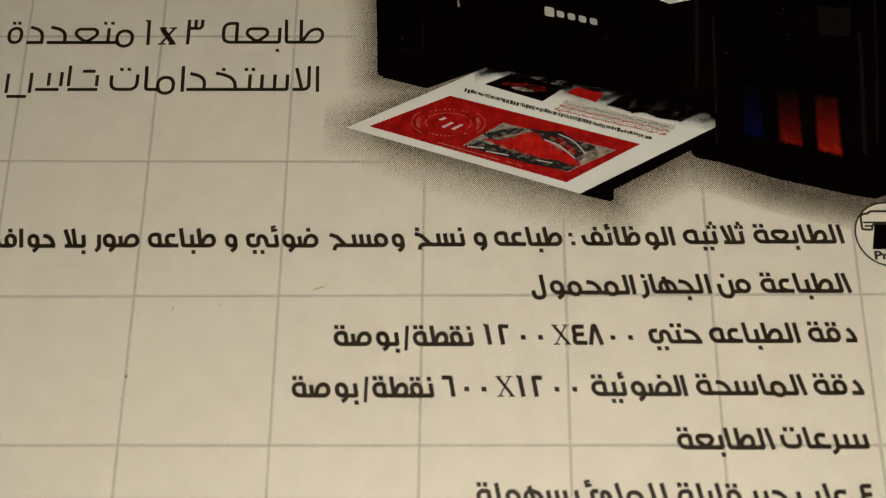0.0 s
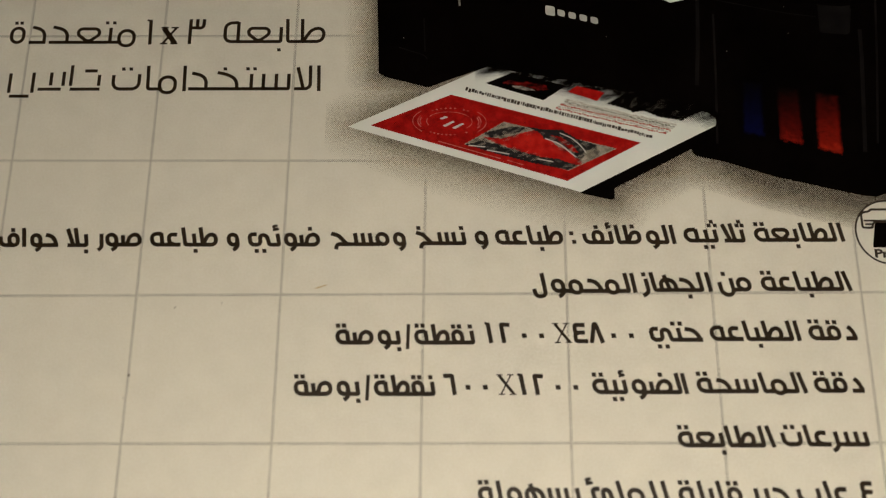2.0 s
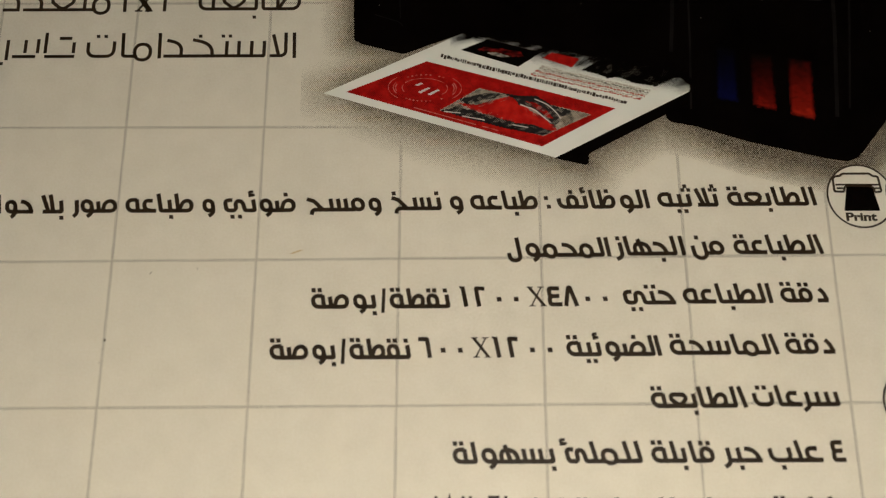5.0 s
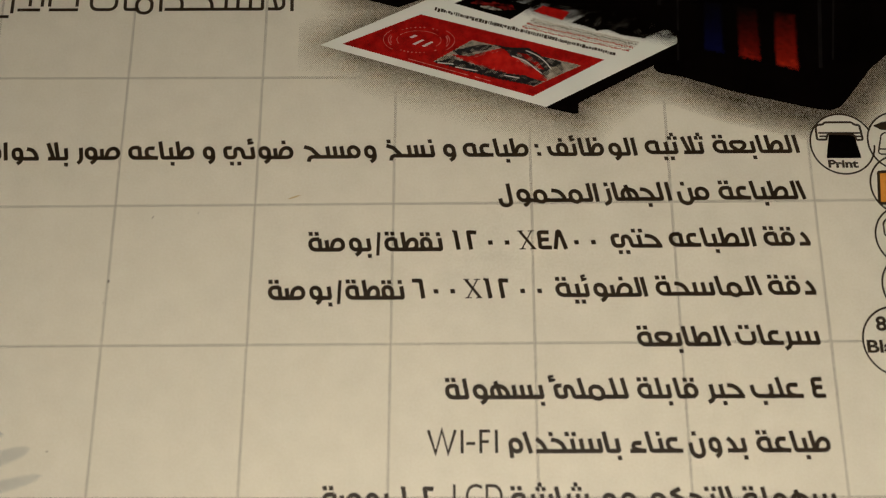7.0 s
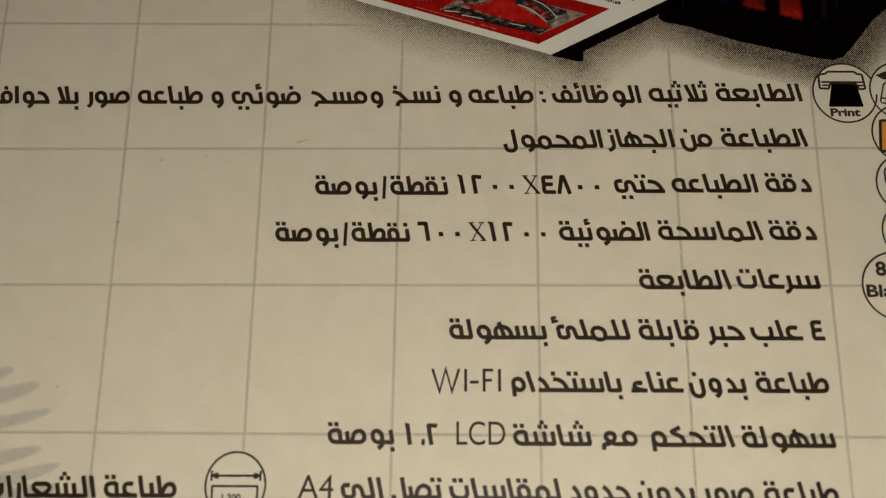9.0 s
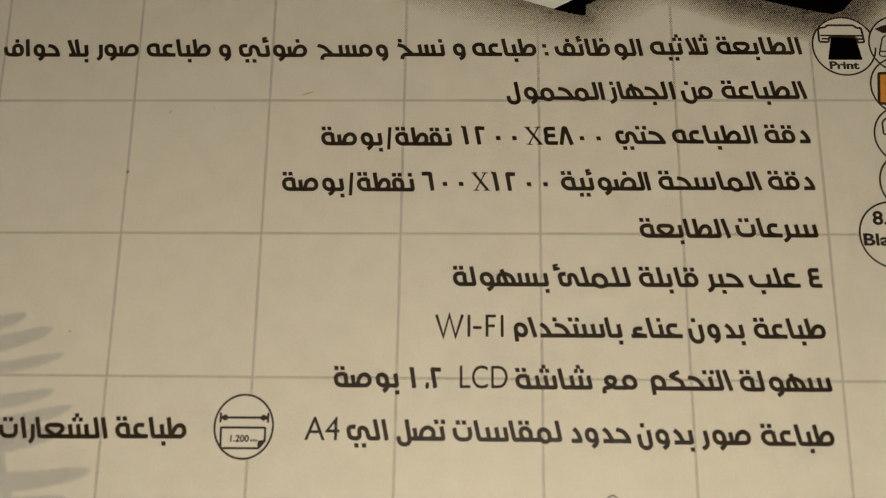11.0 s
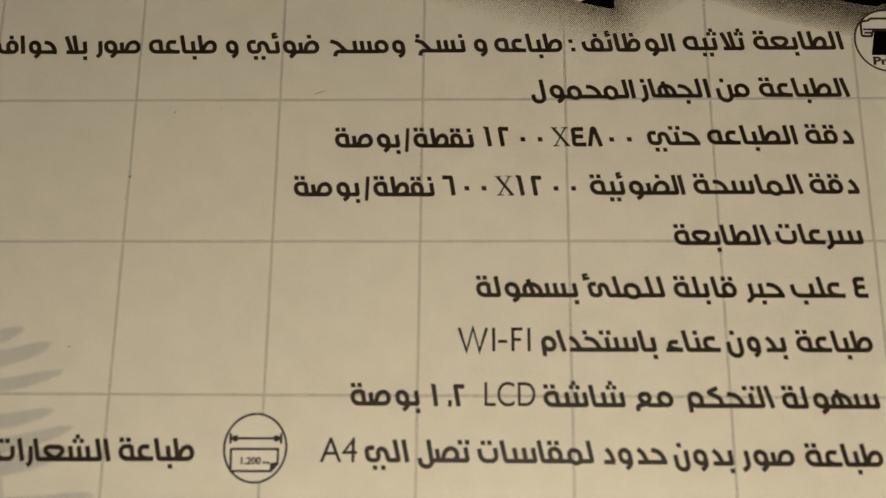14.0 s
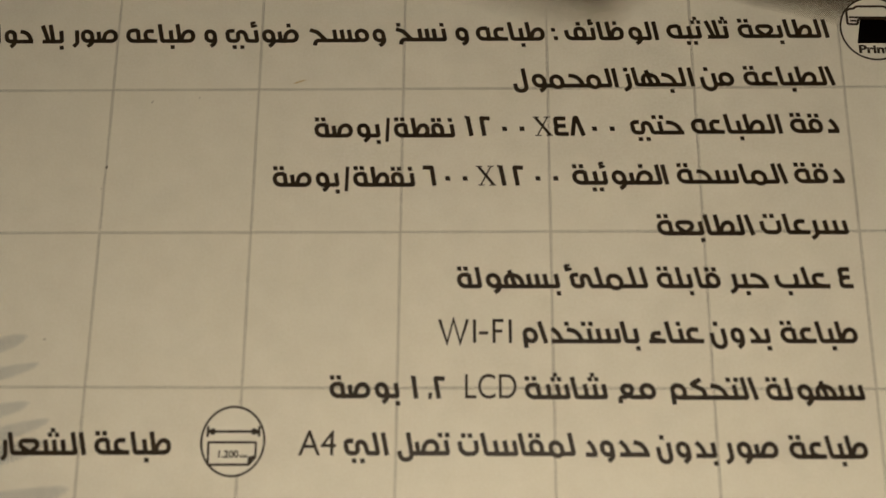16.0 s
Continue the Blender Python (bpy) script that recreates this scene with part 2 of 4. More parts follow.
def letter(ch, left, right, loop=0.0):
    """The advance, the strokes, and the middles of the marks above and below."""
    s = SHAPE[ch]
    T = TOOTH
    if s == "t":
        if ch in "نبتي" or ch == "ئ":
            if not left:
                if ch == "ن":
                    return 0.66 if right else 0.6, [(0.3, False, [(0.06, 0.42), (0.06, -0.3), (0.54, -0.3), (0.54, T)])] + ([(0, False, [(0.54, 0), (0.66, 0)])] if right else []), 0.3, 0
                if ch in "يئ":
                    n = 0.82 if ch == "ئ" else 1.0
                    return 0.94 * n, [(0.17 * n, False, [(q * n, h) for q, h in ((0.37, T - 0.04), (0.07, T - 0.05), (0.07, 0), (0.46, 0), (0.49, T - 0.08), (0.76, T - 0.1), (0.81, 0), (0.94, 0))])], 0.0 if ch == "ئ" else 0.04, 0.42
                return (0.92 if right else 0.86), [(0.26, False, [(0.06, T - 0.04), (0.06, 0), (0.78, 0), (0.78, T)])] + ([(0, False, [(0.6, 0), (0.92, 0)])] if right else []), 0.42, 0.42
        x = 0.22 if right else 0.26
        return (0.36, [(0, False, [(0, 0), (0.36, 0)]), (0, False, [(x, 0), (x, T)])] if right else [(0.06, False, [(0, 0), (x, 0), (x, T)])], x - 0.02, x) if right else (0.34, [(0.06, False, [(0, 0), (x, 0), (x, T)])], x - 0.04, x - 0.04)
    if s == "s":
        x = [0.2, 0.52, 0.84] if right else [0.22, 0.6, 0.97]
        end = 1.02 if right else 0.97
        return (1.02 if right else 1.05), [(0.05, False, [(0, 0), (end, 0)] + ([] if right else [(0.97, T)]))] + [(0, False, [(q, 0), (q, T)]) for q in (x if right else x[:2])], x[1], x[1]
    if s == "S":
        return (1.04 if right else 0.98), [(0.3, False, [(0, 0), (0.92, 0), (0.92, T - 0.06), (0.5, T - 0.06), (0.3, 0)]), (0, False, [(0.14, 0), (0.14, T - 0.08)])] + ([(0, False, [(0.5, 0), (1.04, 0)])] if right else []), 0.6, 0.6
    if s == "T":
        return (1.0 if right else 0.92), [(0.3, False, [(0, 0), (0.84, 0), (0.84, T - 0.06), (0.5, T - 0.06), (0.24, 0)]), (0, False, [(0.22, 0), (0.2, 1.0)])] + ([(0, False, [(0.5, 0), (1.0, 0)])] if right else []), 0.58, 0.5
    if s == "E":
        if not left:
            return 0.85, [(0.16, False, [(0.85, 0), (0.5, 0), (0.22, 0.32), (0.34, T - 0.06), (0.62, T - 0.1), (0.62, 0.28), (0.4, 0.02), (0.1, -0.02), (0.1, -0.3)])], 0.4, 0.4
        if right:
            return 0.84, [(0, False, [(0, 0), (0.84, 0)]), (0.16, True, [(0.42, 0), (0.09, 0.36), (0.15, T - 0.05), (0.69, T - 0.05), (0.76, 0.36)])], 0.42, 0.42
        return 0.7, [(0, False, [(0, 0), (0.68, 0)]), (0.26, False, [(0.56, T - 0.06), (0.14, T - 0.04), (0.14, 0.1), (0.4, 0)])], 0.35, 0.35
    if s == "H" and not (loop and left):
        if not left:
            return 0.88, [(0.1, False, [(0.04, T - 0.02), (0.34, T - 0.14), (0.66, 0)]), (0.14, False, [(0.88, 0), (0.22, 0), (0.14, -0.3)])], 0.18, 0.4
        return 0.77, [(0.14, False, [(0.12, T - 0.05), (0.4, T - 0.1), (0.58, 0.3), (0.63, 0)]), (0, False, [(0, 0), (0.77 if right else 0.73, 0)])], 0.16, 0.42
    if s == "d" and loop:
        return (0.74 if right else 0.68), [(0.22, False, [(0.1, T + 0.04), (0.4, T - 0.06), (0.54, T - 0.26), (0.54, 0)]), (0, False, [(0.02, 0), (0.74 if right else 0.54 + 0.06, 0)])], 0.3, 0.3
    if s == "H" and loop and left:
        return 0.92, [(0.22, False, [(0.12, T + 0.06), (0.46, T - 0.04), (0.7, T - 0.26), (0.72, 0)]), (0, False, [(0, 0), (0.92, 0)])], 0.34, 0.42
    if s == "d":
        return (0.6 if right else 0.58), [(0.14, False, [(0.12, T), (0.32, 0.44), (0.45, 0)]), (0, False, [(0.02 if right else -0.1, 0), (0.6 if right else 0.52, 0)])], 0.3, 0.3
    if s == "r":
        return (0.46 if right else 0.36), [(0.26, False, [(0.28, T), (0.28, -0.14), (0.02, -0.32)])] + ([(0, False, [(0.28, 0), (0.46, 0)])] if right else []), 0.24, 0.2
    if s == "w":
        return (0.68 if right else 0.58), [(0.24, True, [(0.08, 0), (0.5, 0), (0.5, T - 0.06), (0.08, T - 0.06)]), (0.2, False, [(0.5, 0.36), (0.5, -0.12), (0.24, -0.32)])] + ([(0, False, [(0.3, 0), (0.68, 0)])] if right else []), 0.3, 0.3
    if s == "f":
        if not left:
            return (1.06 if right else 0.98), [(0.22, False, [(0.04, T - 0.14), (0.06, 0), (0.7, 0)]), (0.24, True, [(0.48, 0), (0.9, 0), (0.9, T - 0.04), (0.48, T - 0.04)])] + ([(0, False, [(0.6, 0), (1.06, 0)])] if right else []), 0.68, 0.5
        return (0.78 if right else 0.62), [(0.24, True, [(0.12, 0), (0.54, 0), (0.54, T - 0.04), (0.12, T - 0.04)]), (0, False, [(0, 0), (0.78 if right else 0.36, 0)])], 0.33, 0.33
    if s == "k":
        return 0.72, [(0.1, False, [(0.54, 0.9), (0.14, 0.66), (0.54, 0.38), (0.58, 0), (0, 0)]), (0, False, [(0.3, 0), (0.72, 0)])], 0.3, 0.3
    if s == "l":
        if not left:
            return (0.66 if right else 0.6), [(0.3, False, [(0.05, 0.12), (0.06, -0.3), (0.52, -0.3), (0.52, 1.0)])] + ([(0, False, [(0.52, 0), (0.66, 0)])] if right else []), 0.3, 0.3
        return (0.38, [(0, False, [(0, 0), (0.38, 0)]), (0, False, [(0.24, 0), (0.2, 1.0)])], 0.2, 0.2) if right else (0.34, [(0.06, False, [(0, 0), (0.24, 0), (0.22, 1.0)])], 0.2, 0.2)
    if s == "m":
        if not left:
            return (0.7 if right else 0.6), [(0.24, True, [(0.1, 0.0), (0.54, 0.0), (0.54, T - 0.04), (0.1, T - 0.04)]), (0, False, [(0.1, 0.34), (0.06, -0.34)])] + ([(0, False, [(0.3, 0), (0.7, 0)])] if right else []), 0.3, 0.3
        dip = -0.1 if right else (-0.16 if loop else 0.0)
        return (0.76 if right else 0.64), [(0.26, True, [(0.12, dip), (0.56, dip), (0.56, T - 0.05 + dip / 2), (0.12, T - 0.05 + dip / 2)]), (0, False, [(0, 0), (0.2, 0)])] + ([(0, False, [(0.5, 0), (0.76, 0)])] if right else []), 0.3, 0.3
    if s == "h":
        if not left:
            e = 0.46 if loop else 0.54
            return e + 0.2, [(0.28, False, [(e, T + loop), (0.06, T + loop - 0.02), (0.06, 0), (e, 0)]), (0, False, [(e, 0), (e, T + 0.03 + loop)]), (0, False, [(0.3, 0), (e + 0.2, 0)])], 0.3, 0.3
        return 0.8, [(0.24, False, [(0.09, 0), (0.09, 0.42), (0.26, T - 0.04), (0.5, T - 0.06), (0.69, 0.4), (0.72, 0)]), (0, False, [(0.42, 0), (0.3, T + 0.2)]), (0, False, [(0, 0), (0.8, 0)])], 0.4, 0.4
    if s == "o":
        return (0.74 if right else 0.6), ([(0.28, False, [(0.54, T - 0.03), (0.06, T - 0.05), (0.06, 0), (0.54, 0)]), (0, False, [(0.54, 0), (0.54, T)])] if right else [(0.26, True, [(0.06, 0), (0.54, 0), (0.54, T), (0.06, T - 0.02)])]) + ([(0, False, [(0.3, 0), (0.74, 0)])] if right else []), 0.3, 0.3
    if s == "a":
        return (0.34, [(0.08, False, [(0.1, 1.0), (0.13, 0), (0.34, 0)])], 0.1, 0.1) if right else (0.24, [(0, False, [(0.14, -0.1), (0.11, 1.0)])], 0.1, 0.1)
    if s == "L":
        if right:
            return 0.72, [(0, False, [(0, 0), (0.72, 0)]), (0, False, [(0.3, 0), (0.06, 0.95)]), (0, False, [(0.54, 0), (0.46, 1.0)])], 0.3, 0.3
        return 0.74, [(0.2, False, [(0, 0), (0.64, 0), (0.62, 1.0)]), (0, False, [(0.36, 0), (0.12, 0.92)])], 0.3, 0.3
    return 0.6, [(0.14, False, [(0.46, 0.4), (0.18, 0.4), (0.14, 0.1), (0.5, 0.0)]), (0, False, [(0.0, 0), (0.56, 0)])], 0.3, 0.3


DIGITS = {"١": (0.5, [(0, False, [(0.22, -0.1), (0.19, 1.0)]), (0, False, [(0.19, 0.93), (0.08, 0.99)], 0.6)]), "٢": (0.72, [(0.02, False, [(0.16, -0.1), (0.12, 0.9), (0.5, 0.88)])]), "٦": (0.6, [(0.02, False, [(0.02, 0.9), (0.42, 0.9), (0.46, -0.1)])]),
          "٨": (0.68, [(0.03, False, [(0.06, -0.1), (0.28, 0.92), (0.36, 0.92), (0.58, -0.1)])]), "٤": (0.72, [(0.1, False, [(0.56, 0.88), (0.12, 0.88), (0.12, 0.46), (0.52, 0.46)]), (0.1, False, [(0.3, 0.46), (0.1, 0.4), (0.1, 0.0), (0.6, 0.0)])]),
          "٣": (0.9, [(0.04, False, [(0.12, -0.1), (0.12, 1.0)]), (0.14, False, [(0.12, 0.62), (0.78, 0.6), (0.8, 1.0)]), (0, False, [(0.46, 0.6), (0.46, 1.0)])]),
          "/": (0.4, [(0, False, [(0.08, -0.35), (0.32, 1.0)], 0.8)])}


def layout(word, ltr=False, loop=0.0):
    """Strokes and square dots of a word from left to right, starting at 0, each with the number of its joined run of letters."""
    word = word.replace("لا", "ﻻ")
    lines, dots, x, run = [], [], 0.0, -1
    order = range(len(word)) if ltr else range(len(word) - 1, -1, -1)
    for i in order:
        ch = word[i]
        before = word[i - 1] if i else " "
        after = word[i + 1] if i + 1 < len(word) else " "
        left = ch in SHAPE and ch not in RIGHT_ONLY and ch != "ء" and after in SHAPE and after != "ء"
        run += 0 if left else 1
        if ch == "٠":
            dots.append((x + 0.3, 0.3, 1.1, run))
            x += 0.7
            continue
        if ch == "X":
            lines += [(0, False, [(x + 0.1, 0.94), (x + 0.7, -0.06)], 0.68, run), (0, False, [(x + 0.66, 0.94), (x + 0.1, -0.06)], 0.34, run)]
            lines += [(0, False, [(x + a, y), (x + a + 0.3, y)], 0.26, run) for a in (-0.02, 0.5) for y in (0.96, -0.07)]
            x += 0.88
            continue
        if ch == "x":
            lines += [(0, False, [(x + 0.12, 0.62), (x + 0.68, -0.06)], 1.5, run), (0, False, [(x + 0.68, 0.62), (x + 0.12, -0.06)], 0.7, run)]
            lines += [(0, False, [(x + a, y), (x + a + 0.34, y)], 0.5, run) for a in (0.0, 0.46) for y in (0.64, -0.06)]
            x += 0.86
            continue
        if ch == "،":
            lines.append((0, False, [(x + 0.12, 0.2), (x + 0.06, -0.12)], 0.8, run))
            x += 0.3
            continue
        if ch == ":":
            dots += [(x + 0.04, 0.55, 1, run), (x + 0.12, 0.05, 1, run)]
            x += 0.3
            continue
        if ch in DIGITS:
            adv, st = DIGITS[ch]
            lines += [(r, c, [(x + a, b) for a, b in p], (w or [1])[0], run) for r, c, p, *w in st]
            x += adv + 0.05
            continue
        right = before in SHAPE and before not in RIGHT_ONLY and before != "ء" and ch != "ء"
        adv, st, up, down = letter(ch, left, right, loop)
        lines += [(r, c, [(x + a, b) for a, b in p], 1, run) for r, c, p in st]
        above, below = MARKS.get(ch, (0, 0))
        tall = 0.86 if loop else 0.88 if ch not in "ضظة" else 0.92
        gap = 0.105 if loop else 0.145
        if above == 9:
            lines.append((0.06, False, [(x + up + 0.1, 1.1), (x + up - 0.08, 1.08), (x + up - 0.06, 0.94), (x + up + 0.12, 0.9), (x + up - 0.12, 0.83)], 0.62, run))
        dots += [(a, b, c, run) for a, b, c in {1: [(x + up, tall, 1)], 2: [(x + up - gap, tall, 1), (x + up + gap, tall, 1)],
                                                3: [(x + up - 0.13, tall, 0.95), (x + up + 0.13, tall, 0.95), (x + up, tall + 0.22, 0.95)]}.get(above, [])]
        dots += [(a, b, c, run) for a, b, c in {1: [(x + down, -0.36, 1)], 2: [(x + down - 0.15, -0.36, 1), (x + down + 0.15, -0.36, 1)]}.get(below, [])]
        x += adv + (0.0 if right else 0.05 if before in "رزود" else 0.13)
    return lines, dots


def edges(lines, dots, run, lean, w):
    """The strokes' points of one run of letters: how far along each lies, and how far its ink reaches to either side."""
    out = []
    for _, closed, p, thick, g in lines:
        if g == run:
            q = [(px - lean * py, py) for px, py in p]
            ring = q + q[:1] if closed else q
            for m, n in zip(ring, ring[1:]):
                reach = w * thick / 2 * abs(n[1] - m[1]) / max(math.dist(m, n), 1e-6)
                out += [(m[0], reach), (n[0], reach)]
    return out or [(px - lean * py, w * size / 2) for px, py, size, g in dots if g == run]


def word_print(word, spans, y, height, weight, parent, ltr=False, lean=0.15, level=5, label=""):
    """A printed word with the foot of its strokes at y; spans: where each joined run of letters begins and ends, all in millimetres."""
    lines, dots = layout(word, ltr, 0.2 if weight < 0.15 else 0.0)
    w = weight * height
    rise = height - w / 2
    fit = []
    for run, (x0, x1) in enumerate(spans):
        pts = edges(lines, dots, run, lean, w / height)
        (a, left), (b, right) = min(pts, key=lambda q: q[0] - q[1]), max(pts, key=lambda q: q[0] + q[1])
        left, right = left * height, right * height
        k = max(0.7 * height, min(1.6 * height, (x1 - x0 - left - right) / (b - a))) if b - a > 0.04 else height
        fit.append((k, (x0 + left + x1 - right) / 2 - k * (a + b) / 2))
    put = lambda px, py, run: ((px - lean * py) * fit[run][0] + fit[run][1], py * rise + y + w / 2)
    verts, faces = [], []
    for n, (r, closed, p, thick, run) in enumerate(lines):
        ribbon(verts, faces, rounded([put(px, py, run) for px, py in p], r * height, closed, 5), w * thick, level * 0.02 + n * 0.003, closed)
    for n, (px, py, size, run) in enumerate(dots):
        (cx, cy), h = put(px, py, run), w * size * 0.5
        s = len(verts)
        verts += [(cx - h * 1.14, cy + h * 0.96, level * 0.02), (cx - h * 0.86, cy - h, level * 0.02), (cx + h * 1.14, cy - h, level * 0.02), (cx + h * 0.86, cy + h, level * 0.02)]
        faces.append((s, s + 1, s + 2, s + 3))
    return part("printed_word", mesh_from("printed_word", [(px * MM, py * MM, pz * MM) for px, py, pz in verts], faces), ink_mat, parent, label)


def latin(text, x0, x1, y, height, parent, level=5, bold=0.0, name="printed_word", mat=None):
    """Latin letters or figures in the built-in font, fitted between x0 and x1 on the baseline y."""
    cu = bpy.data.curves.new("latin", "FONT")
    cu.body, cu.offset = text, bold
    ob = bpy.data.objects.new("latin", cu)
    scene.collection.objects.link(ob)
    bpy.context.view_layer.update()
    me = bpy.data.meshes.new_from_object(ob)
    bpy.data.objects.remove(ob)
    xs = [v.co.x for v in me.vertices]
    ys = [v.co.y for v in me.vertices]
    sx, sy = (x1 - x0) / (max(xs) - min(xs)), height / max(ys)
    me.transform(Matrix.Translation((x0 * MM, y * MM, level * 0.02 * MM)) @ Matrix.Diagonal((sx * MM, sy * MM, 0.0, 1)) @ Matrix.Translation((-min(xs), 0, 0)))
    me.materials.clear()
    return part(name, me, mat or ink_mat, parent)


# ---- room ----
def slab(name, *b, mat):
    return tagged(part(name, box_mesh(name, *b), mat), kind="structure")


slab("floor", -1.9, 2.1, -2.1, 1.9, -1.01, -0.91, mat=floor_mat)
slab("ceiling", -1.9, 2.1, -2.1, 1.9, 1.75, 1.85, mat=ceiling_mat)
slab("wall_north", -2.0, 2.2, 1.9, 2.0, -1.01, 1.85, mat=plaster_mat)
slab("wall_south", -2.0, 2.2, -2.2, -2.1, -1.01, 1.85, mat=plaster_mat)
slab("wall_west", -2.0, -1.9, -2.1, 1.9, -1.01, 1.85, mat=plaster_mat)
slab("wall_east", 2.1, 2.2, -2.1, 1.9, -1.01, 1.85, mat=plaster_mat)

table = tagged(new("table"), "plain brown wooden table under the printed carton", "table")
table.location = (0.05, 0.0, -0.91)
part("tabletop", box_mesh("tabletop", -0.65, 0.65, -0.4, 0.4, 0.72, 0.7495, 0.003), table_mat, table)
for lx in (-0.58, 0.58):
    for ly in (-0.33, 0.33):
        part("leg", box_mesh("leg", lx - 0.03, lx + 0.03, ly - 0.03, ly + 0.03, 0.0, 0.72, 0.004), table_mat, table)

lamp = tagged(new("desk_lamp"), "small desk lamp with a white shade, switched on", "lamp")
lamp.location = (BULB[0], BULB[1], -0.1605)
DROP = BULB[2] + 0.16 - 0.315


def lathe(name, profile, n=32):
    verts = [(r * math.cos(i * math.tau / n), r * math.sin(i * math.tau / n), z) for r, z in profile for i in range(n)]
    faces = [(k * n + i, k * n + (i + 1) % n, (k + 1) * n + (i + 1) % n, (k + 1) * n + i) for k in range(len(profile) - 1) for i in range(n)]
    return mesh_from(name, verts, faces)


def tube(name, points, r, n=10):
    verts, faces = [], []
    for i, p in enumerate(points):
        d = (Vector(points[min(i + 1, len(points) - 1)]) - Vector(points[max(i - 1, 0)])).normalized()
        u = Vector((1, 0, 0))
        w = d.cross(u).normalized()
        verts += [(Vector(p) + (u * math.cos(a * math.tau / n) + w * math.sin(a * math.tau / n)) * r)[:] for a in range(n)]
    for i in range(len(points) - 1):
        faces += [(i * n + a, i * n + (a + 1) % n, (i + 1) * n + (a + 1) % n, (i + 1) * n + a) for a in range(n)]
    return mesh_from(name, verts, faces)


lamp_base = part("base", lathe("base", [(0.0, 0.0), (0.06, 0.0), (0.06, 0.012), (0.052, 0.018), (0.012, 0.022), (0.0, 0.022)]), flex_mat, lamp)
lamp_base.location = (0, -0.16, 0)
part("arm", tube("arm", [(0, -0.16, 0.015)] + [(0, -0.16 * math.cos(k * math.pi / 16), 0.40 + 0.2 * math.sin(k * math.pi / 16)) for k in range(9)] + [(0, 0, 0.39 + DROP)], 0.006), flex_mat, lamp)
lowered = lambda profile: [(r, z + DROP) for r, z in profile]
part("shade", lathe("shade", lowered([(0.0, 0.395), (0.024, 0.395), (0.03, 0.385), (0.072, 0.302), (0.0705, 0.302), (0.028, 0.382), (0.0, 0.384)])), ceiling_mat, lamp)
part("socket", lathe("socket", lowered([(0.0, 0.383), (0.014, 0.383), (0.014, 0.345), (0.0, 0.345)])), brass_mat, lamp)
bulb = part("bulb", lathe("bulb", lowered([(0.012, 0.348), (0.02, 0.335), (0.024, 0.32), (0.02, 0.304), (0.008, 0.297), (0.0, 0.296)])), glow_mat, lamp)
bulb.visible_shadow = False

# ---- the printed carton ----
carton = tagged(new("printed_carton"), "cream printed cardboard carton with grid lines and Arabic text", "box")
part("printed_panel", box_mesh("printed_panel", -0.150, 0.245, -0.120, 0.170, -0.003, 0.0, 0.0008), paper_mat, carton)
part("carton_body", box_mesh("carton_body", -0.149, 0.244, -0.119, 0.169, -0.1605, -0.0031, 0.001), board_mat, carton, "brown corrugated board sides")

def distance_to(points, outline):
    best = np.full(len(points), 1e9)
    inside = np.zeros(len(points), bool)
    for i in range(len(outline)):
        a, b = np.array(outline[i - 1]), np.array(outline[i])
        d = b - a
        u = np.clip(((points - a) @ d) / (d @ d), 0, 1)
        best = np.minimum(best, np.hypot(*(points - a - u[:, None] * d).T))
        cross = ((a[1] > points[:, 1]) != (b[1] > points[:, 1]))
        inside ^= cross & (points[:, 0] < (b[0] - a[0]) * (points[:, 1] - a[1]) / ((b[1] - a[1]) or 1e-9) + a[0])
    return np.where(inside, -best, best)


def halftone(name, region, density, level, mat, parent, pitch=0.31, sides=6, label=""):
    """A tint of printer's dots on a lattice turned by 45 degrees; density gives the share of ink at each place."""
    x0, x1, y0, y1 = region
    step = pitch * math.sqrt(0.5)
    ix, iy = np.meshgrid(np.arange(math.ceil(x0 / step), math.ceil(x1 / step)), np.arange(math.ceil(y0 / step), math.ceil(y1 / step)))
    keep = (ix + iy) % 2 == 0
    p = np.stack([ix[keep], iy[keep]], -1) * step
    share = density(p)
    p, share = p[share > 0.012], share[share > 0.012]
    r = pitch * np.sqrt(np.clip(share, 0, 1.9) / math.pi) * np.random.default_rng(3).uniform(0.92, 1.08, len(p))
    a = np.arange(sides) * math.tau / sides
    v = np.stack([p[:, 0, None] + r[:, None] * np.cos(a), p[:, 1, None] + r[:, None] * np.sin(a), np.full((len(p), sides), level * 0.02) + (np.arange(len(p)) % 2 * 0.002)[:, None]], -1).reshape(-1, 3) * MM
    f = np.arange(len(v)).reshape(-1, sides)
    me = bpy.data.meshes.new(name)
    me.from_pydata(v.tolist(), [], f.tolist())
    return part(name, me, mat, parent, label, "stuff")


# thin grid lines, each a narrow tint on the page's screen of printer's dots
def grid_line(place, slope, upright):
    """place: where the line crosses an axis of the page, in millimetres; slope in degrees off that axis."""
    k = math.tan(radians(slope))
    if upright:
        region = (place - 2.5, place + 2.5, -118, 168)
        off = lambda p: np.abs(p[:, 0] - place - p[:, 1] * k)
    else:
        region = (-148, 243, place - 1.5, place + 1.5)
        off = lambda p: np.abs(p[:, 1] - place - p[:, 0] * k)
    halftone("grid_line", region, lambda p: 0.50 * np.clip((0.37 - off(p)) / 0.16, 0, 1), 2.2, grid_mat, carton)


